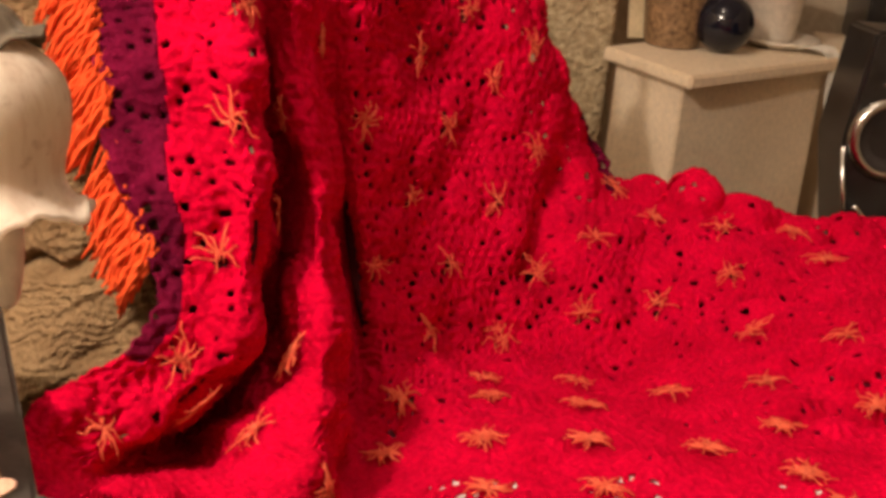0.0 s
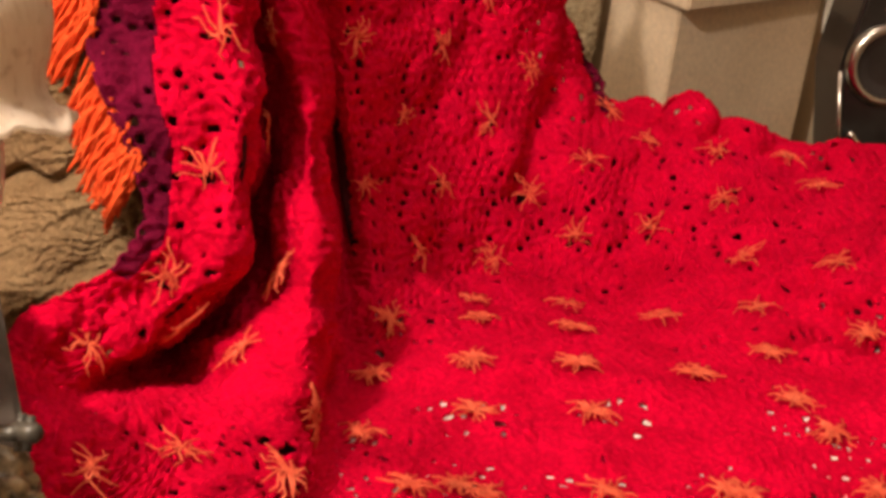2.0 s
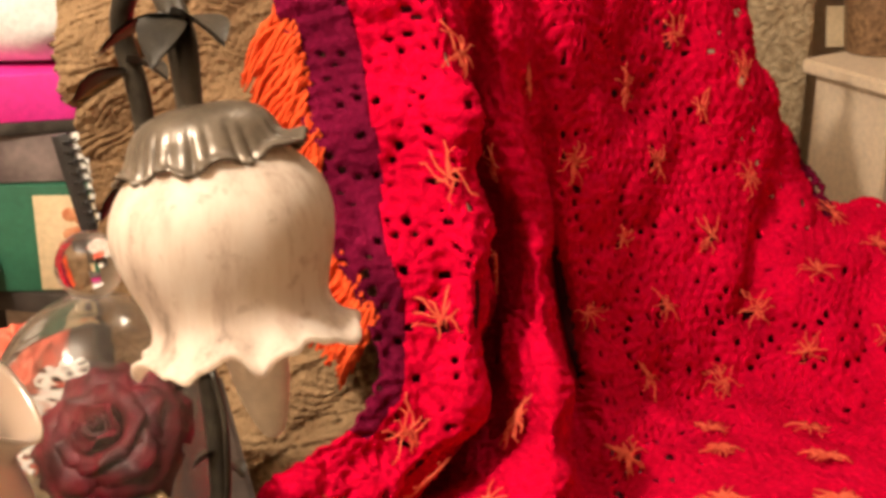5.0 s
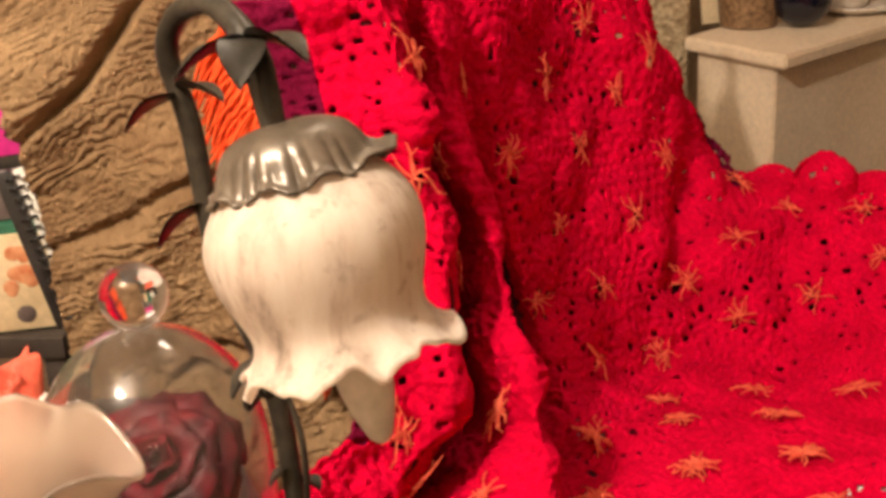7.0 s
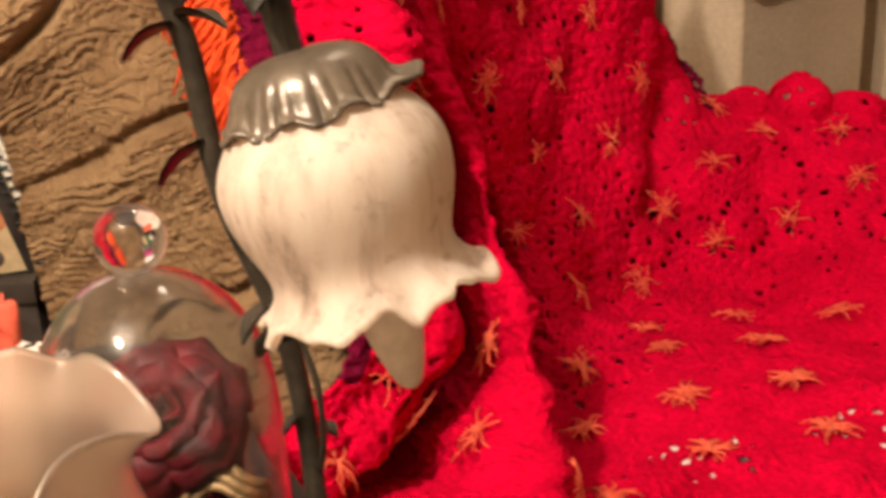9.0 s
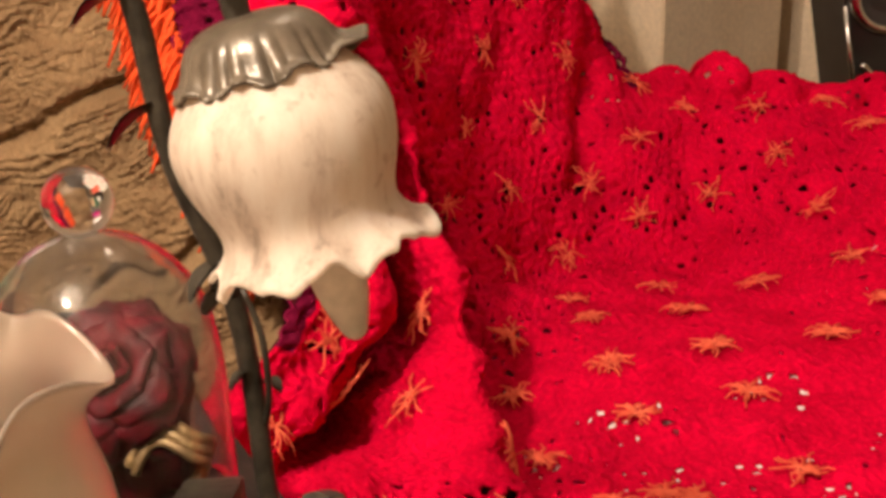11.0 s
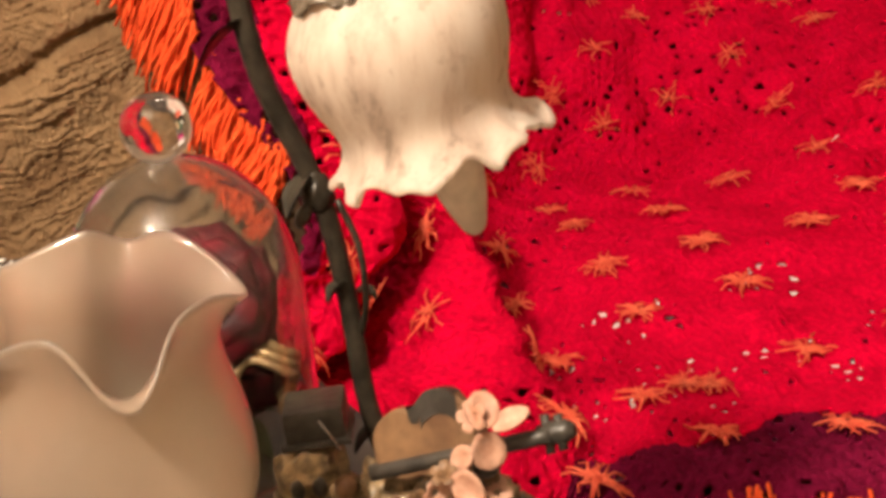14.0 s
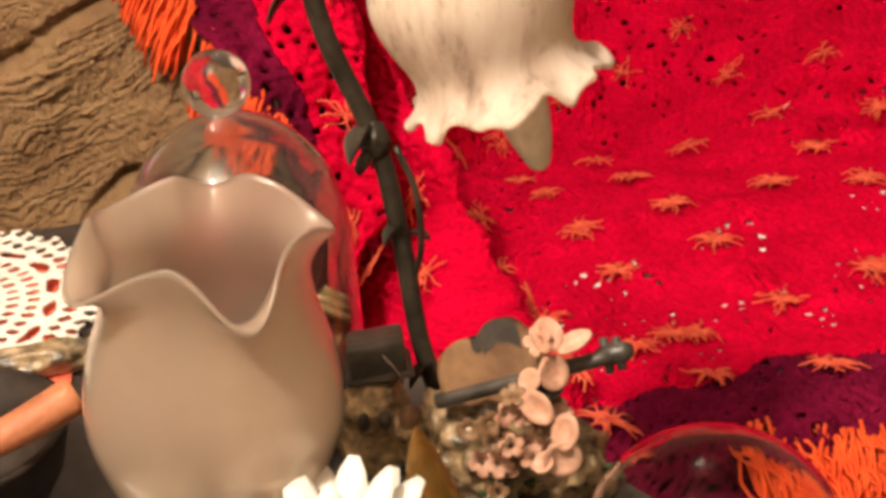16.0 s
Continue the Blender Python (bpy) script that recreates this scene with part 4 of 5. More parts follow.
    for k in range(9):
        pm = m @ pose(0.016, -0.014, 0.088 - 0.006 * (k % 3), 100 + 12 * (k % 2), 0, 0) @ pose(0, 0, 0, 0, 0, 40 * k) @ pose(0, 0.006, 0, -40 - 14 * (k % 3), 0, 0)
        ob = mesh_object("petal", *moved(rose_petal(0.024, 0.042, 0.016, 0.010, k), pm), ROSE, rose)
        ob.modifiers.new("thickness", "SOLIDIFY").thickness = 0.0012
    ring = empty("ribbon_loop")
    tagged(ring, "gold braided ribbon loop lying under the rose", "ribbon")
    for k in range(3):
        v, f = tube([(0.022 * math.cos(a), 0.006 * math.sin(3 * a), 0.022 * math.sin(a)) for a in np.linspace(-0.4, math.pi + 0.4, 24)], 0.0032, 8)
        mesh_object("braid", *moved((v, f), m @ pose(0.044 - 0.002 * k, -0.036 + 0.006 * k, 0.082 + 0.003 * k, 20, 42, 25) @ Matrix.Scale(1.1 + 0.13 * k, 4)), STRAW, ring)


rose_cloche()


# ---------------------------------------------------------------- frosted tulip vase
def tulip_vase():
    vase = empty("tulip_vase")
    tagged(vase, "frosted glass tulip-shaped vase with deeply ruffled rim", "vase")
    m = pose(-0.305, 0.300, TOP, 4, 2, 60)
    prof = spline([(0.026, 0.046, 0), (0.042, 0.056, 0), (0.062, 0.084, 0), (0.0745, 0.120, 0), (0.0765, 0.146, 0), (0.0715, 0.176, 0), (0.0615, 0.205, 0), (0.0590, 0.225, 0), (0.0690, 0.248, 0)], 48)

    def ruffle(w, i):
        # five lobes that fold outwards and droop, with upright peaks between them
        k = max(0, (i - 0.62) / 0.38)
        turn = math.degrees(w) + 60
        lobe = max(h * math.exp(-((math.remainder(turn - c, 360) / wide) ** 2)) for c, wide, h in ((-75, 18, 0.88), (14, 24, 0.62), (84, 14, 0.42), (138, 26, 0.40), (206, 26, 0.80)))
        return 1 + k * k * (0.36 * lobe - 0.10), 0.014 * k**1.4 - 0.036 * lobe * k**3.2

    v, f = revolve([tuple(p) for p in prof[:, :2]], 160, ruffle)
    ob = mesh_object("bowl", *moved((v, f), m), FROST, vase)
    sol = ob.modifiers.new("thickness", "SOLIDIFY")
    sol.thickness, sol.offset = 0.0024, -1
    base = revolve([(0.001, 0), (0.045, 0), (0.046, 0.006), (0.036, 0.014), (0.027, 0.048), (0.001, 0.050)], 40)
    mesh_object("foot", *moved(base, pose(-0.305, 0.300, TOP)), BRONZE, vase, "dark bronze foot")


tulip_vase()


# ---------------------------------------------------------------- cream cabinet and what stands on it
def cabinet():
    c = empty("cabinet")
    tagged(c, "cream painted corner cabinet with overhanging top", "cabinet")
    front = [(0.310, 2.600), (0.455, 2.425), (0.802, 2.770), (0.640, 2.970)]

    def prism(points, z0, z1, bevel):
        bm = bmesh.new()
        f = bm.faces.new([bm.verts.new((x, y, z0)) for x, y in points])
        ex = bmesh.ops.extrude_face_region(bm, geom=[f])
        bmesh.ops.translate(bm, vec=(0, 0, z1 - z0), verts=[v for v in ex["geom"] if isinstance(v, bmesh.types.BMVert)])
        bmesh.ops.recalc_face_normals(bm, faces=bm.faces)
        bmesh.ops.bevel(bm, geom=bm.edges[:], offset=bevel, segments=2, affect="EDGES")
        return bm

    part("body", prism(front, 0.0, 0.665, 0.004), CREAM, c)
    top = [(0.278, 2.595), (0.466, 2.372), (0.838, 2.765), (0.640, 3.005)]
    part("top", prism(top, 0.667, 0.697, 0.005), CREAM, c, "overhanging cream painted top board")


cabinet()


def turned(name, profile, place, mat, parent, label="", sides=40, n=None):
    prof = [tuple(p) for p in spline([(r, z, 0) for r, z in profile], n)[:, :2]] if n else profile
    return mesh_object(name, *moved(revolve(prof, sides), pose(*place)), mat, parent, label)


def cabinet_ornaments():
    v = empty("stone_vase")
    tagged(v, "brown speckled stoneware vase on the cream cabinet", "vase")
    turned("body", [(0.001, 0.0), (0.055, 0.0), (0.064, 0.012), (0.069, 0.06), (0.073, 0.12), (0.066, 0.18), (0.05, 0.22), (0.048, 0.235)], (0.432, 2.70, 0.698), VASEBROWN, v, n=30)
    ball = turned("glass_ball", [(0.067 * math.sin(a) + 0.0005, 0.067 - 0.067 * math.cos(a)) for a in np.linspace(0.02, math.pi - 0.02, 28)], (0.545, 2.675, 0.698), NIGHTGLASS, None)
    tagged(ball, "glossy dark blue glass ball on the cream cabinet", "ball")
    pot = empty("flower_pot")
    tagged(pot, "white ceramic flower pot standing in its saucer", "pot")
    turned("saucer", [(0.001, 0.0), (0.062, 0.0), (0.096, 0.014), (0.104, 0.020), (0.100, 0.023), (0.06, 0.010), (0.001, 0.008)], (0.690, 2.84, 0.698), POTWHITE, pot)
    turned("body", [(0.001, 0.010), (0.052, 0.010), (0.056, 0.02), (0.074, 0.15), (0.082, 0.155), (0.082, 0.18), (0.074, 0.18), (0.070, 0.15), (0.001, 0.14)], (0.675, 2.86, 0.698), POTWHITE, pot)
    card = part("card_stand", box_bm((0.05, 0.006, 0.09), (0.352, 2.74, 0.742), 0.001, 1, (-14, 0, 20)), CREAMCARD)
    tagged(card, "small cream folded card standing behind the stoneware vase", "card")
    # folded napkin that hangs over the board
    n, pts = 9, []
    line = spline([(0.735, 2.80, 0.705), (0.775, 2.775, 0.712), (0.806, 2.762, 0.706), (0.818, 2.756, 0.67), (0.818, 2.752, 0.62), (0.822, 2.748, 0.57)], 26)
    rnd = random.Random(8)
    for i, p in enumerate(line):
        w = 0.045 - 0.030 * i / 25
        for k in range(n):
            s = 2 * k / (n - 1) - 1
            pts.append((p[0] + 0.55 * w * s + 0.002 * math.sin(5 * s + i * 0.4), p[1] + 0.83 * w * s * (1 if i < 12 else 0.5), p[2] + 0.003 * math.cos(7 * s) + 0.001 * rnd.gauss(0, 1)))
    faces = [(i * n + k, i * n + k + 1, (i + 1) * n + k + 1, (i + 1) * n + k) for i in range(25) for k in range(n - 1)]
    ob = mesh_object("napkin", pts, faces, LACE)
    ob.modifiers.new("thickness", "SOLIDIFY").thickness = 0.003
    tagged(ob, "white crumpled napkin hanging over the cabinet edge", "napkin")


cabinet_ornaments()


def second_unit():
    c = empty("sideboard")
    tagged(c, "cream painted low sideboard behind the loudspeaker", "sideboard")
    part("body", box_bm((0.60, 0.38, 0.655), (1.16, 2.98, 0.3275), 0.006), CREAM, c)
    part("top", box_bm((0.66, 0.42, 0.028), (1.16, 2.97, 0.670), 0.005), CREAM, c)
    h = empty("stereo")
    tagged(h, "black stereo with round silver knobs on the sideboard", "stereo")
    part("case", box_bm((0.52, 0.30, 0.24), (1.16, 3.04, 0.805), 0.012, 3), BLACK, h)
    for x, z, r in ((0.96, 0.81, 0.024), (1.05, 0.805, 0.024), (1.14, 0.80, 0.018), (1.23, 0.80, 0.018)):
        v, f = revolve([(0.0005, 0.02), (r * 0.8, 0.02), (r, 0.014), (r, 0.0)], 28)
        mesh_object("knob", *moved((v, f), pose(x, 2.889, z, 90, 0, 0)), CHROME, h)
    part("display", box_bm((0.2, 0.008, 0.05), (1.15, 2.888, 0.875), 0.003), CONE, h)


second_unit()


def loudspeaker():
    s = empty("loudspeaker")
    tagged(s, "black angular loudspeaker with a silver woofer ring", "loudspeaker")
    m = pose(0.866, 2.13, 0.40, -4, 0, 8)
    bm = bmesh.new()
    outline = [(-0.075, 0.0), (-0.118, 0.25), (-0.088, 0.47), (0.088, 0.47), (0.118, 0.25), (0.075, 0.0)]
    f = bm.faces.new([bm.verts.new((x, 0, z)) for x, z in outline])
    ex = bmesh.ops.extrude_face_region(bm, geom=[f])
    bmesh.ops.translate(bm, vec=(0, 0.17, 0), verts=[v for v in ex["geom"] if isinstance(v, bmesh.types.BMVert)])
    bmesh.ops.recalc_face_normals(bm, faces=bm.faces)
    bmesh.ops.bevel(bm, geom=bm.edges[:], offset=0.008, segments=3, affect="EDGES")
    bmesh.ops.transform(bm, matrix=m, verts=bm.verts)
    part("case", bm, BLACK, s)
    tilt = m @ pose(-0.030, -0.002, 0.268, 90, 0, 0)
    ring = [(0.060, 0.002), (0.060, 0.010), (0.066, 0.016), (0.076, 0.014), (0.082, 0.004), (0.083, 0.0)]
    mesh_object("woofer_ring", *moved(revolve(ring, 48), tilt), CHROME, s, "silver woofer ring")
    mesh_object("woofer", *moved(revolve([(0.0005, -0.004), (0.018, -0.002), (0.022, -0.012), (0.050, 0.004), (0.060, 0.006)], 40), tilt), CONE, s)
    small = m @ pose(0.0, -0.002, 0.405, 90, 0, 0)
    mesh_object("tweeter", *moved(revolve([(0.0005, 0.008), (0.012, 0.006), (0.018, 0.002), (0.026, 0.007), (0.032, 0.0)], 32), small), CONE, s)
    v, f = tube(spline([m @ Vector(p) for p in ((-0.080, -0.008, 0.135), (-0.05, -0.016, 0.105), (0.0, -0.02, 0.09), (0.05, -0.016, 0.105), (0.08, -0.008, 0.135))], 20), 0.008, 10)
    mesh_object("trim_bar", v, f, CHROME, s, "silver trim bar")
    v, f = tube([m @ Vector(p) for p in ((-0.118, -0.002, 0.248), (-0.0966, -0.003, 0.125), (-0.076, -0.002, 0.0))], 0.005, 8)
    mesh_object("edge_trim", v, f, CHROME, s, "silver edge trim")
    v, f = tube(spline([m @ Vector(p) for p in ((-0.06, -0.006, 0.372), (-0.02, -0.012, 0.355), (0.04, -0.012, 0.355), (0.07, -0.006, 0.372))], 14), 0.003, 8)
    mesh_object("trim_bar", v, f, CHROME, s, "silver trim bar")
    st = part("speaker_stand", box_bm((0.16, 0.15, 0.40), (0.866, 2.225, 0.199), 0.01), BLACK)
    tagged(st, "black box stand under the loudspeaker", "stand")


loudspeaker()

pier = part("wall_pier", box_bm((0.17, 0.35, 1.30), (0.215, 2.83, 0.65), 0.03, 4), ROUGHCAST)
tagged(pier, "rough tan roughcast wall pier beside the cabinet", "pier", kind="structure")


# ---------------------------------------------------------------- shelf things behind the armchair
def left_stack():
    u = empty("low_shelf")
    tagged(u, "low dark shelf unit beside the armchair", "shelf")
    part("board", box_bm((0.44, 0.40, 0.03), (-0.83, 1.34, 0.625), 0.005), TABLE, u)
    for x in (-1.03, -0.63):
        part("side", box_bm((0.03, 0.38, 0.61), (x, 1.34, 0.305), 0.004), TABLE, u)
    g = empty("gift_box")
    tagged(g, "green card box with a cream picture panel on the front", "box")
    m = pose(-0.705, 1.20, 0.7125, 0, 0, 16)
    part("box", box_bm((0.20, 0.10, 0.145), (0, 0, 0), 0.004), GREENCARD, g).matrix_world = m
    panel = part("panel", box_bm((0.096, 0.004, 0.128), (0.030, -0.051, -0.005), 0.0015), CREAMCARD, g, "cream picture panel")
    panel.matrix_world = m
    rnd = random.Random(5)
    for k in range(16):
        a, r = rnd.uniform(0, 6.28), rnd.uniform(0.0, 0.026)
        v, f = revolve([(0.0004, 0.0012), (0.006, 0.001), (0.009, 0.0)], 9)
        mesh_object("blossom", *moved((v, f), pose(0.030 + 0.8 * r * math.cos(a), -0.0536, 0.006 + 1.2 * r * math.sin(a), 90, 0, 0) @ Matrix.Scale(rnd.uniform(0.7, 1.2), 4)), PAINTFLOWER, panel)
    v, f = revolve([(0.0004, 0.0012), (0.010, 0.001), (0.012, 0.0)], 12)
    mesh_object("flower_pot", *moved((v, f), pose(0.032, -0.0536, -0.048, 90, 0, 0)), GREYPLASTIC, panel)
    p = part("plastic_box", box_bm((0.215, 0.14, 0.065), (-0.715, 1.225, 0.8178), 0.006, 3, (0, 0, 20)), GREYPLASTIC)
    tagged(p, "grey translucent plastic box lying on the green box", "box")
    d = part("dark_book", box_bm((0.22, 0.16, 0.016), (-0.715, 1.235, 0.8585), 0.002, 2, (0, 0, 28)), DARKRESIN)
    tagged(d, "dark thin book under the magenta box", "book")
    p = part("magenta_box", box_bm((0.22, 0.16, 0.060), (-0.715, 1.235, 0.8968), 0.003, 2, (0, 0, 28)), MAGENTA)
    tagged(p, "bright magenta card box on the stack", "box")
    # soft white cushion on top
    bm = bmesh.new()
    bmesh.ops.create_icosphere(bm, subdivisions=4, radius=1)
    for q in bm.verts:
        c = q.co
        q.co = Vector((0.15 * math.copysign(abs(c.x) ** 0.7, c.x), 0.12 * math.copysign(abs(c.y) ** 0.7, c.y), 0.075 * c.z)) * (1 + 0.07 * noise.noise(c * 2.2))
    bmesh.ops.transform(bm, matrix=pose(-0.765, 1.26, 1.000, 0, 0, 12), verts=bm.verts)
    tagged(part("cushion", bm, SHEET), "soft white cushion on top of the box stack", "cushion")
    # spiral notebook leaning at the end of the stack
    n = empty("notebook")
    tagged(n, "spiral notebook with black spine leaning against the throw", "notebook")
    a, b = Vector((-0.628, 1.10, 0.868)), Vector((-0.570, 1.075, 0.690))
    down = (b - a).normalized()
    across = (Vector((1, 0.25, 0)) - down * down.dot(Vector((1, 0.25, 0)))).normalized()
    mm = Matrix((across, (-down).cross(across), -down)).transposed().to_4x4()
    mm.translation = (a + b) / 2
    part("cover", box_bm((0.012, 0.07, 0.19), (0.013, 0.036, 0), 0.001), LACE, n).matrix_world = mm
    part("spine", box_bm((0.020, 0.012, 0.195), (-0.004, -0.004, 0), 0.002), BLACK, n, "black spine").matrix_world = mm
    for k in range(15):
        v, f = tube([(0.008 * math.cos(w), 0.008 * math.sin(w) - 0.004, 0) for w in np.linspace(0, 5.6, 9)], 0.0016, 5)
        mesh_object("ring", *moved((v, f), mm @ pose(0.006, -0.006, -0.088 + 0.0125 * k)), BLACK, n)
    bm = bmesh.new()
    bmesh.ops.create_icosphere(bm, subdivisions=4, radius=1)
    for q in bm.verts:
        c = q.co.copy()
        q.co = Vector((0.040 * c.x, 0.032 * c.y, 0.042 * c.z)) * (1 + 0.35 * noise.noise(c * 2.6) + 0.12 * noise.noise(c * 7))
    bmesh.ops.transform(bm, matrix=pose(-0.795, 1.105, 0.676), verts=bm.verts)
    tagged(part("crumpled_bag", bm, PETALWHITE), "crumpled white plastic bag beside the green box", "bag")


left_stack()


# ---------------------------------------------------------------- cloths on the table
def table_cloths():
    rng = np.random.default_rng(2)
    m, n = 70, 60
    X = np.linspace(-0.63, -0.42, m)[:, None] + 0 * np.linspace(0, 1, n)[None, :]
    Y = np.linspace(0.55, 0.80, n)[None, :] + 0 * X
    Z = TOP + 0.005 + 0.002 * lattice((m, n), rng, (6, 6)) + 0.0006 * lattice((m, n), rng, (30, 30))
    q = np.arange(m * n).reshape(m, n)
    quads = np.stack([q[:-1, :-1], q[1:, :-1], q[1:, 1:], q[:-1, 1:]], -1).reshape(-1, 4)
    ob = mesh_object("runner", np.stack([X, Y, Z], -1).reshape(-1, 3).tolist(), quads.tolist(), SALMON)
    tagged(ob, "salmon orange cloth runner lying on the side table", "cloth")
    # a rumpled fold of the same cloth at the far edge
    m, n = 60, 90
    u, w = np.linspace(-1, 1, m)[:, None], np.linspace(0, 1, n)[None, :]
    X = -0.572 + 0.045 * w + 0.032 * u * (0.75 + 0.35 * np.sin(5 * w)) + 0.006 * lattice((m, n), rng, (5, 6))
    Y = 0.770 + 0.095 * w - 0.02 * u + 0.006 * lattice((m, n), rng, (5, 6))
    Z = TOP + 0.018 + (0.014 + 0.012 * w) * np.sqrt(np.clip(1 - u * u, 0, 1)) + 0.006 * np.sin(7 * u + 4 * w) + 0.005 * lattice((m, n), rng, (7, 9))
    Z = np.maximum(Z - 0.014 * abs(u) ** 6, TOP + 0.002)
    q = np.arange(m * n).reshape(m, n)
    quads = np.stack([q[:-1, :-1], q[1:, :-1], q[1:, 1:], q[:-1, 1:]], -1).reshape(-1, 4)
    ob = mesh_object("folded_cloth", np.stack([X, Y, Z], -1).reshape(-1, 3).tolist(), quads.tolist(), SALMON)
    ob.modifiers.new("thickness", "SOLIDIFY").thickness = 0.003
    tagged(ob, "rumpled salmon orange cloth folded on the side table", "cloth")
    # lace doily: rings of crocheted bars with open eyes between them
    nr, na = 90, 360
    verts, faces = [], []
    for i in range(nr):
        r = 0.006 + 0.158 * i / (nr - 1)
        for k in range(na):
            w = 2 * math.pi * k / na
            s = r * (1 + 0.025 * math.cos(24 * w) * (i / nr) ** 3)
            verts.append((-0.562 + s * math.cos(w), 0.690 + s * math.sin(w), TOP + 0.0125 + 0.0010 * noise.noise((s * 40, w * 6, 0))))
    for i in range(nr - 1):
        r = i / nr
        for k in range(na):
            band = int(r * 9)
            f = r * 9 - band
            count = (10, 10, 20, 12, 40, 48, 18, 60, 64)[min(band, 8)]
            w = (k / na * count + 0.5 * (band % 2)) % 1
            eye = ((w - 0.5) / 0.37) ** 2 + ((f - 0.5) / 0.36) ** 2 < 1 + 0.35 * noise.noise((band * 3.1, int(k / na * count) * 1.7, 4))
            if not eye:
                a, b = i * na + k, i * na + (k + 1) % na
                faces.append((a, b, b + na, a + na))
    ob = mesh_object("doily", verts, faces, LACE)
    sol = ob.modifiers.new("thickness", "SOLIDIFY")
    sol.thickness, sol.offset = 0.003, -1
    tagged(ob, "white crocheted lace doily on the salmon cloth", "doily")


table_cloths()


# ---------------------------------------------------------------- ornaments on the table
def gathered(name, groups):
    """One mesh of several pieces, each with its own material."""
    verts, faces, slots = [], [], []
    mats = []
    for mat, pieces in groups:
        mats.append(mat)
        v, f = joined(pieces)
        o = len(verts)
        verts += v
        faces += [tuple(o + i for i in q) for q in f]
        slots += [len(mats) - 1] * len(f)
    ob = mesh_object(name, verts, faces, mats[0])
    ob.data.set_sharp_from_angle(angle=radians(40))
    for mat in mats[1:]:
        ob.data.materials.append(mat)
    for p, s in zip(ob.data.polygons, slots):
        p.material_index = s
    return ob


def boxed(size, place, bevel):
    bm = box_bm(size, place, bevel, 2)
    bm.verts.index_update()
    vf = [q.co.copy() for q in bm.verts], [tuple(q.index for q in g.verts) for g in bm.faces]
    bm.free()
    return vf


def hat_figurine():
    x, y = -0.190, 0.388
    body = [lumpy((0.030, 0.026, 0.030), (x, y, TOP + 0.026), 1, 0.35, 2.5), lumpy((0.024, 0.022, 0.024), (x - 0.004, y - 0.008, TOP + 0.060), 2, 0.3, 3), lumpy((0.014, 0.014, 0.012), (x + 0.016, y - 0.024, TOP + 0.052), 4, 0.2, 3), lumpy((0.010, 0.012, 0.016), (x + 0.020, y - 0.020, TOP + 0.028), 5, 0.3, 3)]
    hm = pose(x + 0.004, y + 0.002, TOP + 0.083, -10, -4, -4)
    crown = boxed((0.040, 0.038, 0.024), (0, 0, 0.012), 0.0035)
    brim = boxed((0.046, 0.044, 0.004), (0, -0.001, 0.001), 0.0014)
    hat = [moved(crown, hm), moved(brim, hm)]
    cord = [moved(tube(spline([(0.004, -0.024, 0.019), (0.010, -0.027, 0.010), (0.015, -0.028, -0.001)], 8), 0.0013, 6), hm)]
    eyes = [lumpy((0.0048, 0.004, 0.0075), (x + dx, y - 0.030, TOP + 0.063), 7, 0.1) for dx in (-0.013, 0.001)]
    ob = gathered("figurine", [(STONE, body), (DARKRESIN, hat + eyes), (CHROME, cord), (TAN, [lumpy((0.008, 0.008, 0.009), (x + 0.018, y - 0.030, TOP + 0.060), 8, 0.2)])])
    tagged(ob, "small brown resin figurine wearing a flat black hat", "figurine")


hat_figurine()


def blossom(size, turn):
    pieces = []
    for k in range(5):
        pm = turn @ pose(0, 0, 0, 0, 0, 72 * k) @ pose(0, 0.002, 0, -62, 0, 0)
        pieces.append(moved(petal(size * 0.46, size, size * 0.25, size * 0.12), pm))
    return joined(pieces)


def pointed_petal(width, height, cup):
    verts, faces = [], []
    for j in range(8):
        f = j / 7
        w = width * (math.sin(math.pi * (0.10 + 0.87 * f)) ** 0.55)
        for i in range(5):
            k = i / 2 - 1
            verts.append((k * w, -cup * (1 - k * k) * math.sin(math.pi * f) * 0.6 - cup * f * f * 0.7, height * f))
    for j in range(7):
        for i in range(4):
            faces.append((5 * j + i, 5 * j + i + 1, 5 * j + i + 6, 5 * j + i + 5))
    return verts, faces


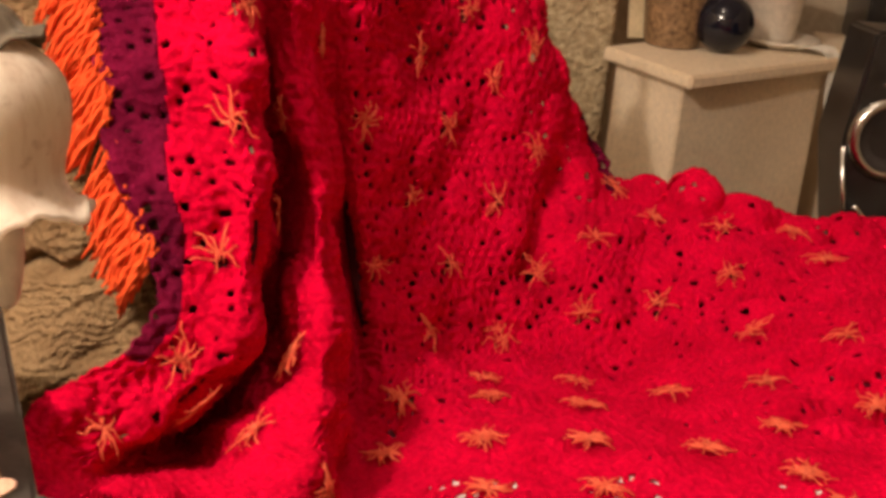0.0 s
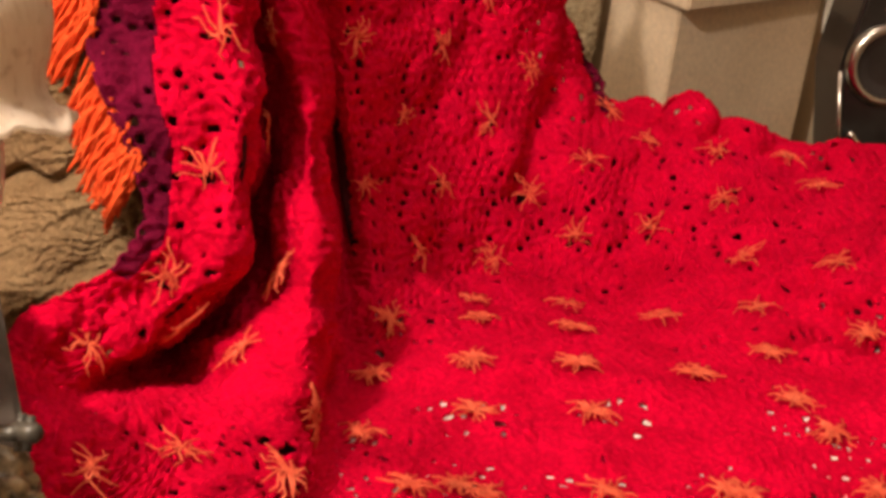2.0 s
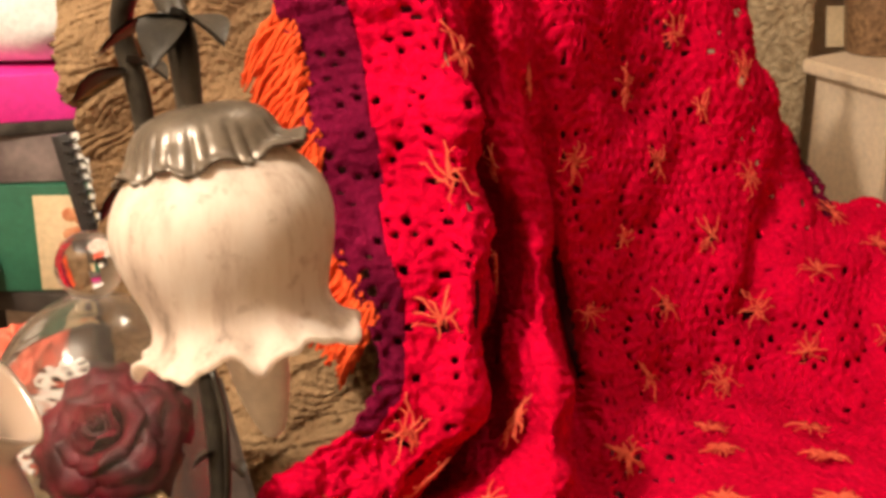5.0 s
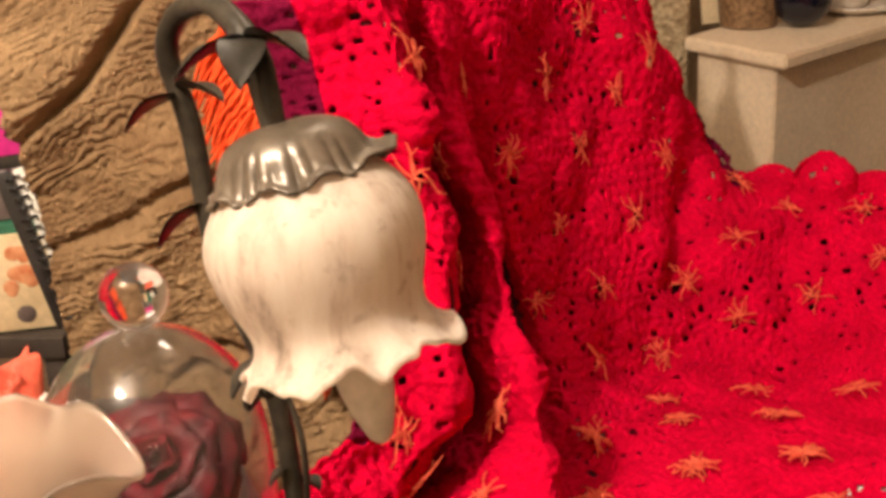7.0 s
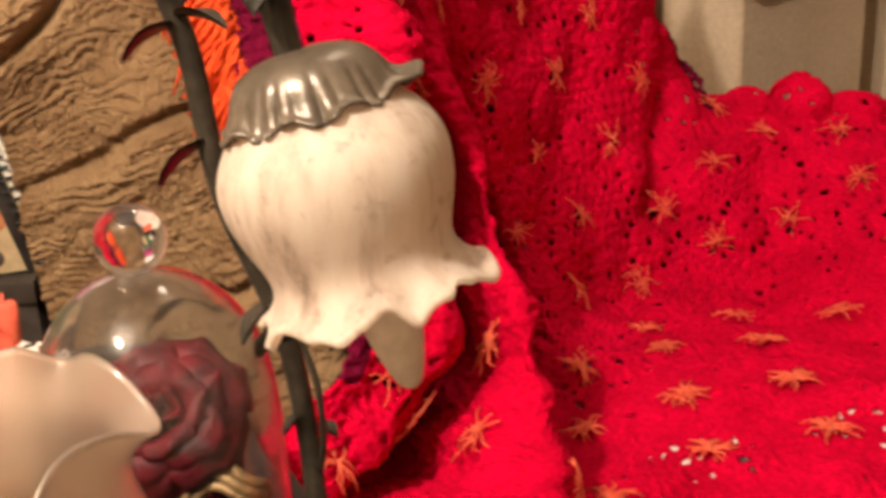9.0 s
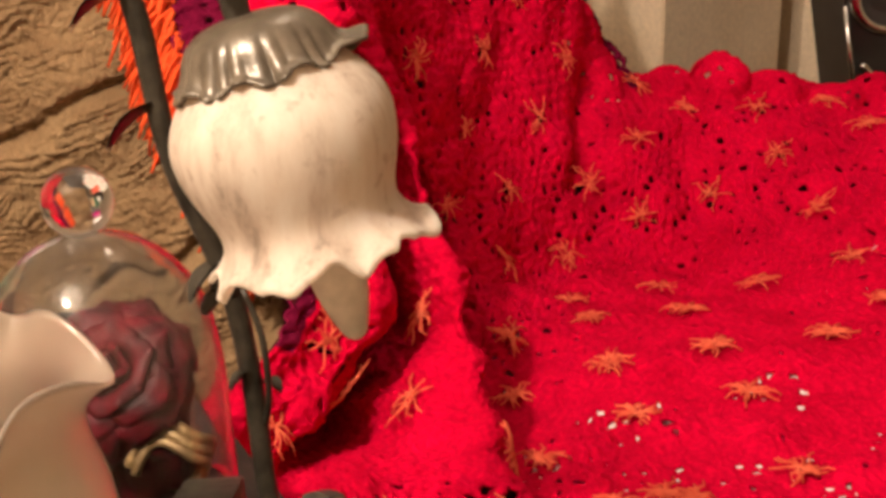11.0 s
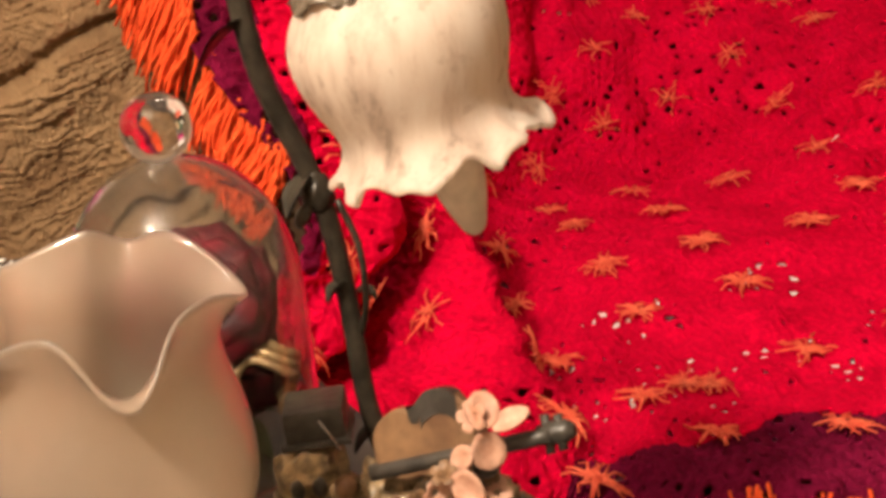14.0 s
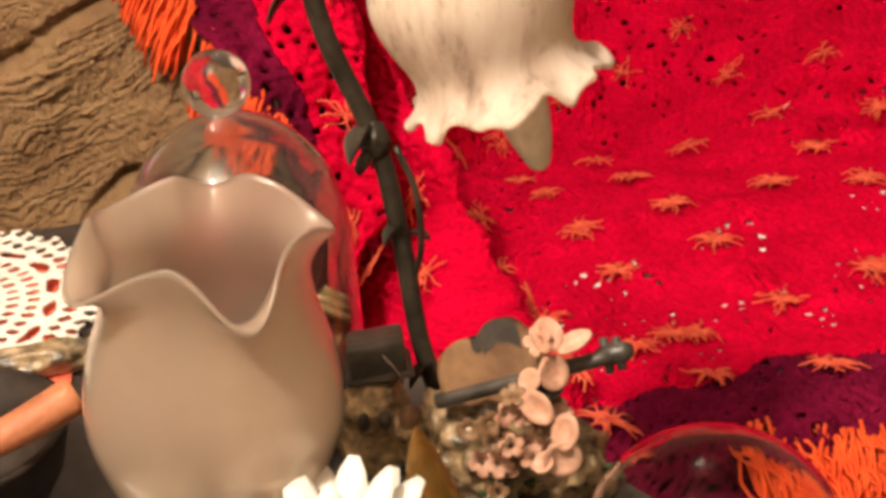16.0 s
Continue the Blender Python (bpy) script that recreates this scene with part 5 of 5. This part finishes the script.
def violin_ornament():
    o = empty("violin_ornament")
    tagged(o, "resin violin ornament covered with pale pink blossoms", "ornament")
    a, b = Vector((-0.150, 0.345, 0.790)), Vector((-0.030, 0.292, 0.832))
    d = (b - a).normalized()
    side = Vector((0.25, 0.35, 0.9)).normalized()
    side = (side - d * side.dot(d)).normalized()
    nrm = d.cross(side)
    frame_m = Matrix((d, side, nrm)).transposed().to_4x4()
    frame_m.translation = a
    outline = spline([(0.0, 0.0, 0), (0.001, 0.014, 0), (0.008, 0.023, 0), (0.020, 0.0285, 0), (0.029, 0.0265, 0), (0.034, 0.0285, 0), (0.044, 0.036, 0), (0.058, 0.034, 0), (0.069, 0.022, 0), (0.074, 0.010, 0), (0.076, 0.0, 0)], 32)
    ring = [(p[0], p[1]) for p in outline] + [(p[0], -0.55 * p[1]) for p in outline[::-1][1:-1]]
    n = len(ring)
    verts = [(x, y, z) for z in (0.006, -0.006) for x, y in ring]
    faces = [tuple(range(n)), tuple(range(2 * n - 1, n - 1, -1))] + [(k, n + k, n + (k + 1) % n, (k + 1) % n) for k in range(n)]
    ob = mesh_object("body", *moved((verts, faces), frame_m), TAN, o, "tan violin body", smooth=False)
    ob.modifiers.new("round", "BEVEL").width = 0.002
    patch = [(min(max(x, 0.029 + 0.2 * max(0, 0.022 - y)), 0.062), max(y, 0.0175 + 0.004 * math.sin(160 * x)) * 1.015, z * 1.15) for x, y, z in verts]
    mesh_object("patina", *moved((patch, faces), frame_m), DARKRESIN, o, "dark patina on the body", smooth=False)
    v, f = tube([a + d * s + nrm * 0.004 + side * (-0.008 + 0.06 * s) for s in np.linspace(-0.004, 0.118, 12)], list(np.linspace(0.0055, 0.0050, 12)), 8)
    mesh_object("neck", v, f, DARKRESIN, o, "dark fingerboard and neck")
    tip = a + d * 0.122
    v, f = joined([tube([tip - d * 0.014, tip - d * 0.006, tip + d * 0.004, tip + d * 0.009], [0.005, 0.0072, 0.0068, 0.004], 10), tube([tip + side * 0.010, tip - side * 0.011], 0.003, 8), tube([tip - d * 0.008 + side * 0.011, tip - d * 0.008 - side * 0.012], 0.003, 8)])
    mesh_object("scroll", v, f, DARKRESIN, o)
    for size, place, seed in (((0.050, 0.034, 0.038), (-0.110, 0.345, TOP + 0.032), 6), ((0.030, 0.028, 0.030), (-0.075, 0.330, TOP + 0.024), 9), ((0.022, 0.020, 0.032), (-0.145, 0.360, TOP + 0.045), 11)):
        mesh_object("rock", *lumpy(size, place, seed, 0.45, 3.2, sub=4), STONE, o, "grey-brown resin rock")
    rnd = random.Random(12)
    # a bow of broad single petals hangs from the neck
    right, up = Vector((0.965, -0.26, 0.0)), Vector((0.13, 0.50, 0.855))
    for base, lean, long, half in (
        ((-0.088, 0.296, 0.838), 97, 0.019, 0.0085), ((-0.084, 0.296, 0.838), 28, 0.021, 0.0055), ((-0.095, 0.294, 0.829), -24, 0.021, 0.0095),
        ((-0.098, 0.292, 0.825), 205, 0.014, 0.0065), ((-0.108, 0.286, 0.816), -50, 0.021, 0.0075), ((-0.084, 0.274, 0.803), -104, 0.020, 0.0075),
        ((-0.090, 0.268, 0.787), -84, 0.022, 0.0105), ((-0.096, 0.270, 0.776), 190, 0.013, 0.006),
    ):
        along = right * math.cos(radians(lean)) + up * math.sin(radians(lean))
        out = right.cross(up)
        pm = Matrix((along.cross(out), -out, along)).transposed().to_4x4()
        pm.translation = base
        ob = mesh_object("petal", *moved(pointed_petal(1.1 * half, 1.1 * long, -0.9 * half), pm @ pose(0, 0, 0, rnd.uniform(-22, 22), 0, rnd.uniform(-38, 38))), BLOSSOM, o)
        ob.modifiers.new("thickness", "SOLIDIFY").thickness = 0.0016
    mesh_object("bead", *lumpy((0.0085, 0.008, 0.0085), (-0.088, 0.300, 0.809), 2, 0.12, 2.0), DARKRESIN, o, "dark round bead")
    for k in range(30):
        p = (-0.118 + rnd.gauss(0, 0.018), 0.300 + rnd.gauss(0, 0.008), 0.770 + rnd.gauss(0, 0.020))
        t = pose(*p, 55 + rnd.uniform(-30, 30), rnd.uniform(-30, 30), rnd.uniform(-40, 30)) @ pose(0, 0, 0, 0, 0, rnd.uniform(0, 360))
        ob = mesh_object("blossom", *blossom(rnd.uniform(0.0055, 0.0085), t), BLOSSOM if k % 3 else TAN, o)
        ob.modifiers.new("thickness", "SOLIDIFY").thickness = 0.001
    for k in range(14):
        p = Vector((-0.095 + rnd.gauss(0, 0.022), 0.306 + rnd.gauss(0, 0.006), 0.728 + rnd.gauss(0, 0.012)))
        q = p + Vector((rnd.gauss(0, 0.012), -0.010, rnd.gauss(0, 0.010)))
        mesh_object("leaf", *leaf_blade(p, q, 0.005), LEAF, o)


violin_ornament()


def lotus(place, size, seed, label):
    fl = empty("lotus_flower")
    tagged(fl, label, "flower", "lotus flowers")
    rnd = random.Random(seed)
    for ring, (count, tilt, s) in enumerate(((5, 16, 0.85), (8, 44, 1.0), (10, 70, 1.08))):
        for k in range(count):
            t = pose(*place, 0, 0, 360 * (k + 0.5 * ring) / count + rnd.uniform(-7, 7)) @ pose(0, 0.004, 0, -tilt + rnd.uniform(-6, 6), 0, 0)
            ob = mesh_object("petal", *moved(pointed_petal(size * 0.21 * s, size * s, size * 0.16), t), PETALWHITE, fl)
            ob.modifiers.new("thickness", "SOLIDIFY").thickness = 0.0016
    v, f = revolve([(0.0005, 0.0), (size * 0.3, 0.0), (size * 0.34, -0.02), (size * 0.2, TOP - place[2] + 0.002), (0.0005, TOP - place[2] + 0.001)], 20)
    mesh_object("holder", *moved((v, f), pose(*place)), STRAW, fl, "gold-coloured holder")


lotus((-0.238, 0.205, 0.777), 0.060, 1, "white lotus-shaped flower with open petals on the table")
lotus((-0.352, 0.222, 0.780), 0.042, 2, "white lotus-shaped flower beside the frosted vase")


def amber_leaf():
    v, f = [], []
    rows, cols = 14, 12
    for i in range(rows):
        t = i / (rows - 1)
        w = 0.0175 * math.sin(math.pi * min(0.999, 0.18 + 0.82 * t)) ** 0.8 + 0.0004
        for k in range(cols):
            a = 2 * math.pi * k / cols
            v.append((w * math.cos(a) + 0.012 * (1 - t) ** 2, 0.45 * w * math.sin(a) - 0.01 * t * t, 0.138 * t))
    for i in range(rows - 1):
        for k in range(cols):
            q = (k + 1) % cols
            f.append((i * cols + k, i * cols + q, (i + 1) * cols + q, (i + 1) * cols + k))
    ob = mesh_object("amber_ornament", *moved((v, f), pose(-0.170, 0.255, TOP, 0, -6, 10)), GOLDGLASS)
    tagged(ob, "glossy amber leaf-shaped glass ornament standing upright", "ornament")


amber_leaf()


def terrarium():
    g = empty("terrarium")
    tagged(g, "round clear glass bowl terrarium with small green plants", "terrarium")
    m = pose(-0.036, 0.152, TOP)
    R, c = 0.074, 0.083
    out = [(R * math.sin(a) + 0.0002, c - R * math.cos(a)) for a in np.linspace(0.55, math.pi, 30)]
    inn = [(max(0.0004, (R - 0.0025) * math.sin(a)), c - (R - 0.0025) * math.cos(a)) for a in np.linspace(math.pi, 0.55, 30)]
    bowl = mesh_object("bowl", *moved(joined([revolve(out, 56), revolve(inn, 56)]), m), THIN, g, "clear glass globe")
    bowl.visible_shadow = False
    turned("base", [(0.001, 0.0), (0.042, 0.0), (0.044, 0.006), (0.040, 0.016), (0.034, 0.020), (0.001, 0.019)], (-0.036, 0.152, TOP), CLAYDARK, g)
    mesh_object("moss", *lumpy((0.054, 0.054, 0.014), (-0.036, 0.152, TOP + 0.036), 3, 0.3, 4), GREENFOAM, g)
    rnd = random.Random(4)
    for k in range(22):
        a = rnd.uniform(0, 6.28)
        p = Vector((-0.036 + 0.018 * math.cos(a), 0.152 + 0.018 * math.sin(a), TOP + 0.046))
        q = p + Vector((0.026 * math.cos(a), 0.026 * math.sin(a), rnd.uniform(0.005, 0.040)))
        mesh_object("leaf", *leaf_blade(p, q, 0.007), LEAF, g)


terrarium()


def mortar():
    b = empty("clay_bowl")
    tagged(b, "dark glazed clay bowl on the side table", "bowl")
    turned("body", [(0.001, 0.0), (0.040, 0.0), (0.046, 0.008), (0.066, 0.040), (0.074, 0.070), (0.077, 0.076), (0.072, 0.078), (0.060, 0.045), (0.040, 0.018), (0.001, 0.014)], (-0.474, 0.405, TOP), CLAYDARK, b)
    v, f = tube(spline([(-0.500, 0.330, 0.790), (-0.455, 0.345, 0.797), (-0.420, 0.358, 0.803), (-0.385, 0.372, 0.812)], 16), list(np.interp(np.linspace(0, 1, 16), [0, 0.3, 0.35, 0.45, 1], [0.012, 0.011, 0.013, 0.011, 0.0135])), 14)
    ob = mesh_object("pestle", v, f, TERRACOTTA)
    tagged(ob, "terracotta pestle lying across the dark clay bowl", "pestle")
    s = mesh_object("driftwood", *lumpy((0.060, 0.016, 0.014), (-0.437, 0.580, TOP + 0.018), 5, 0.35, 2.5, (0, 4, 6), 4), STONE)
    tagged(s, "grey weathered driftwood piece behind the clay bowl", "driftwood")


mortar()
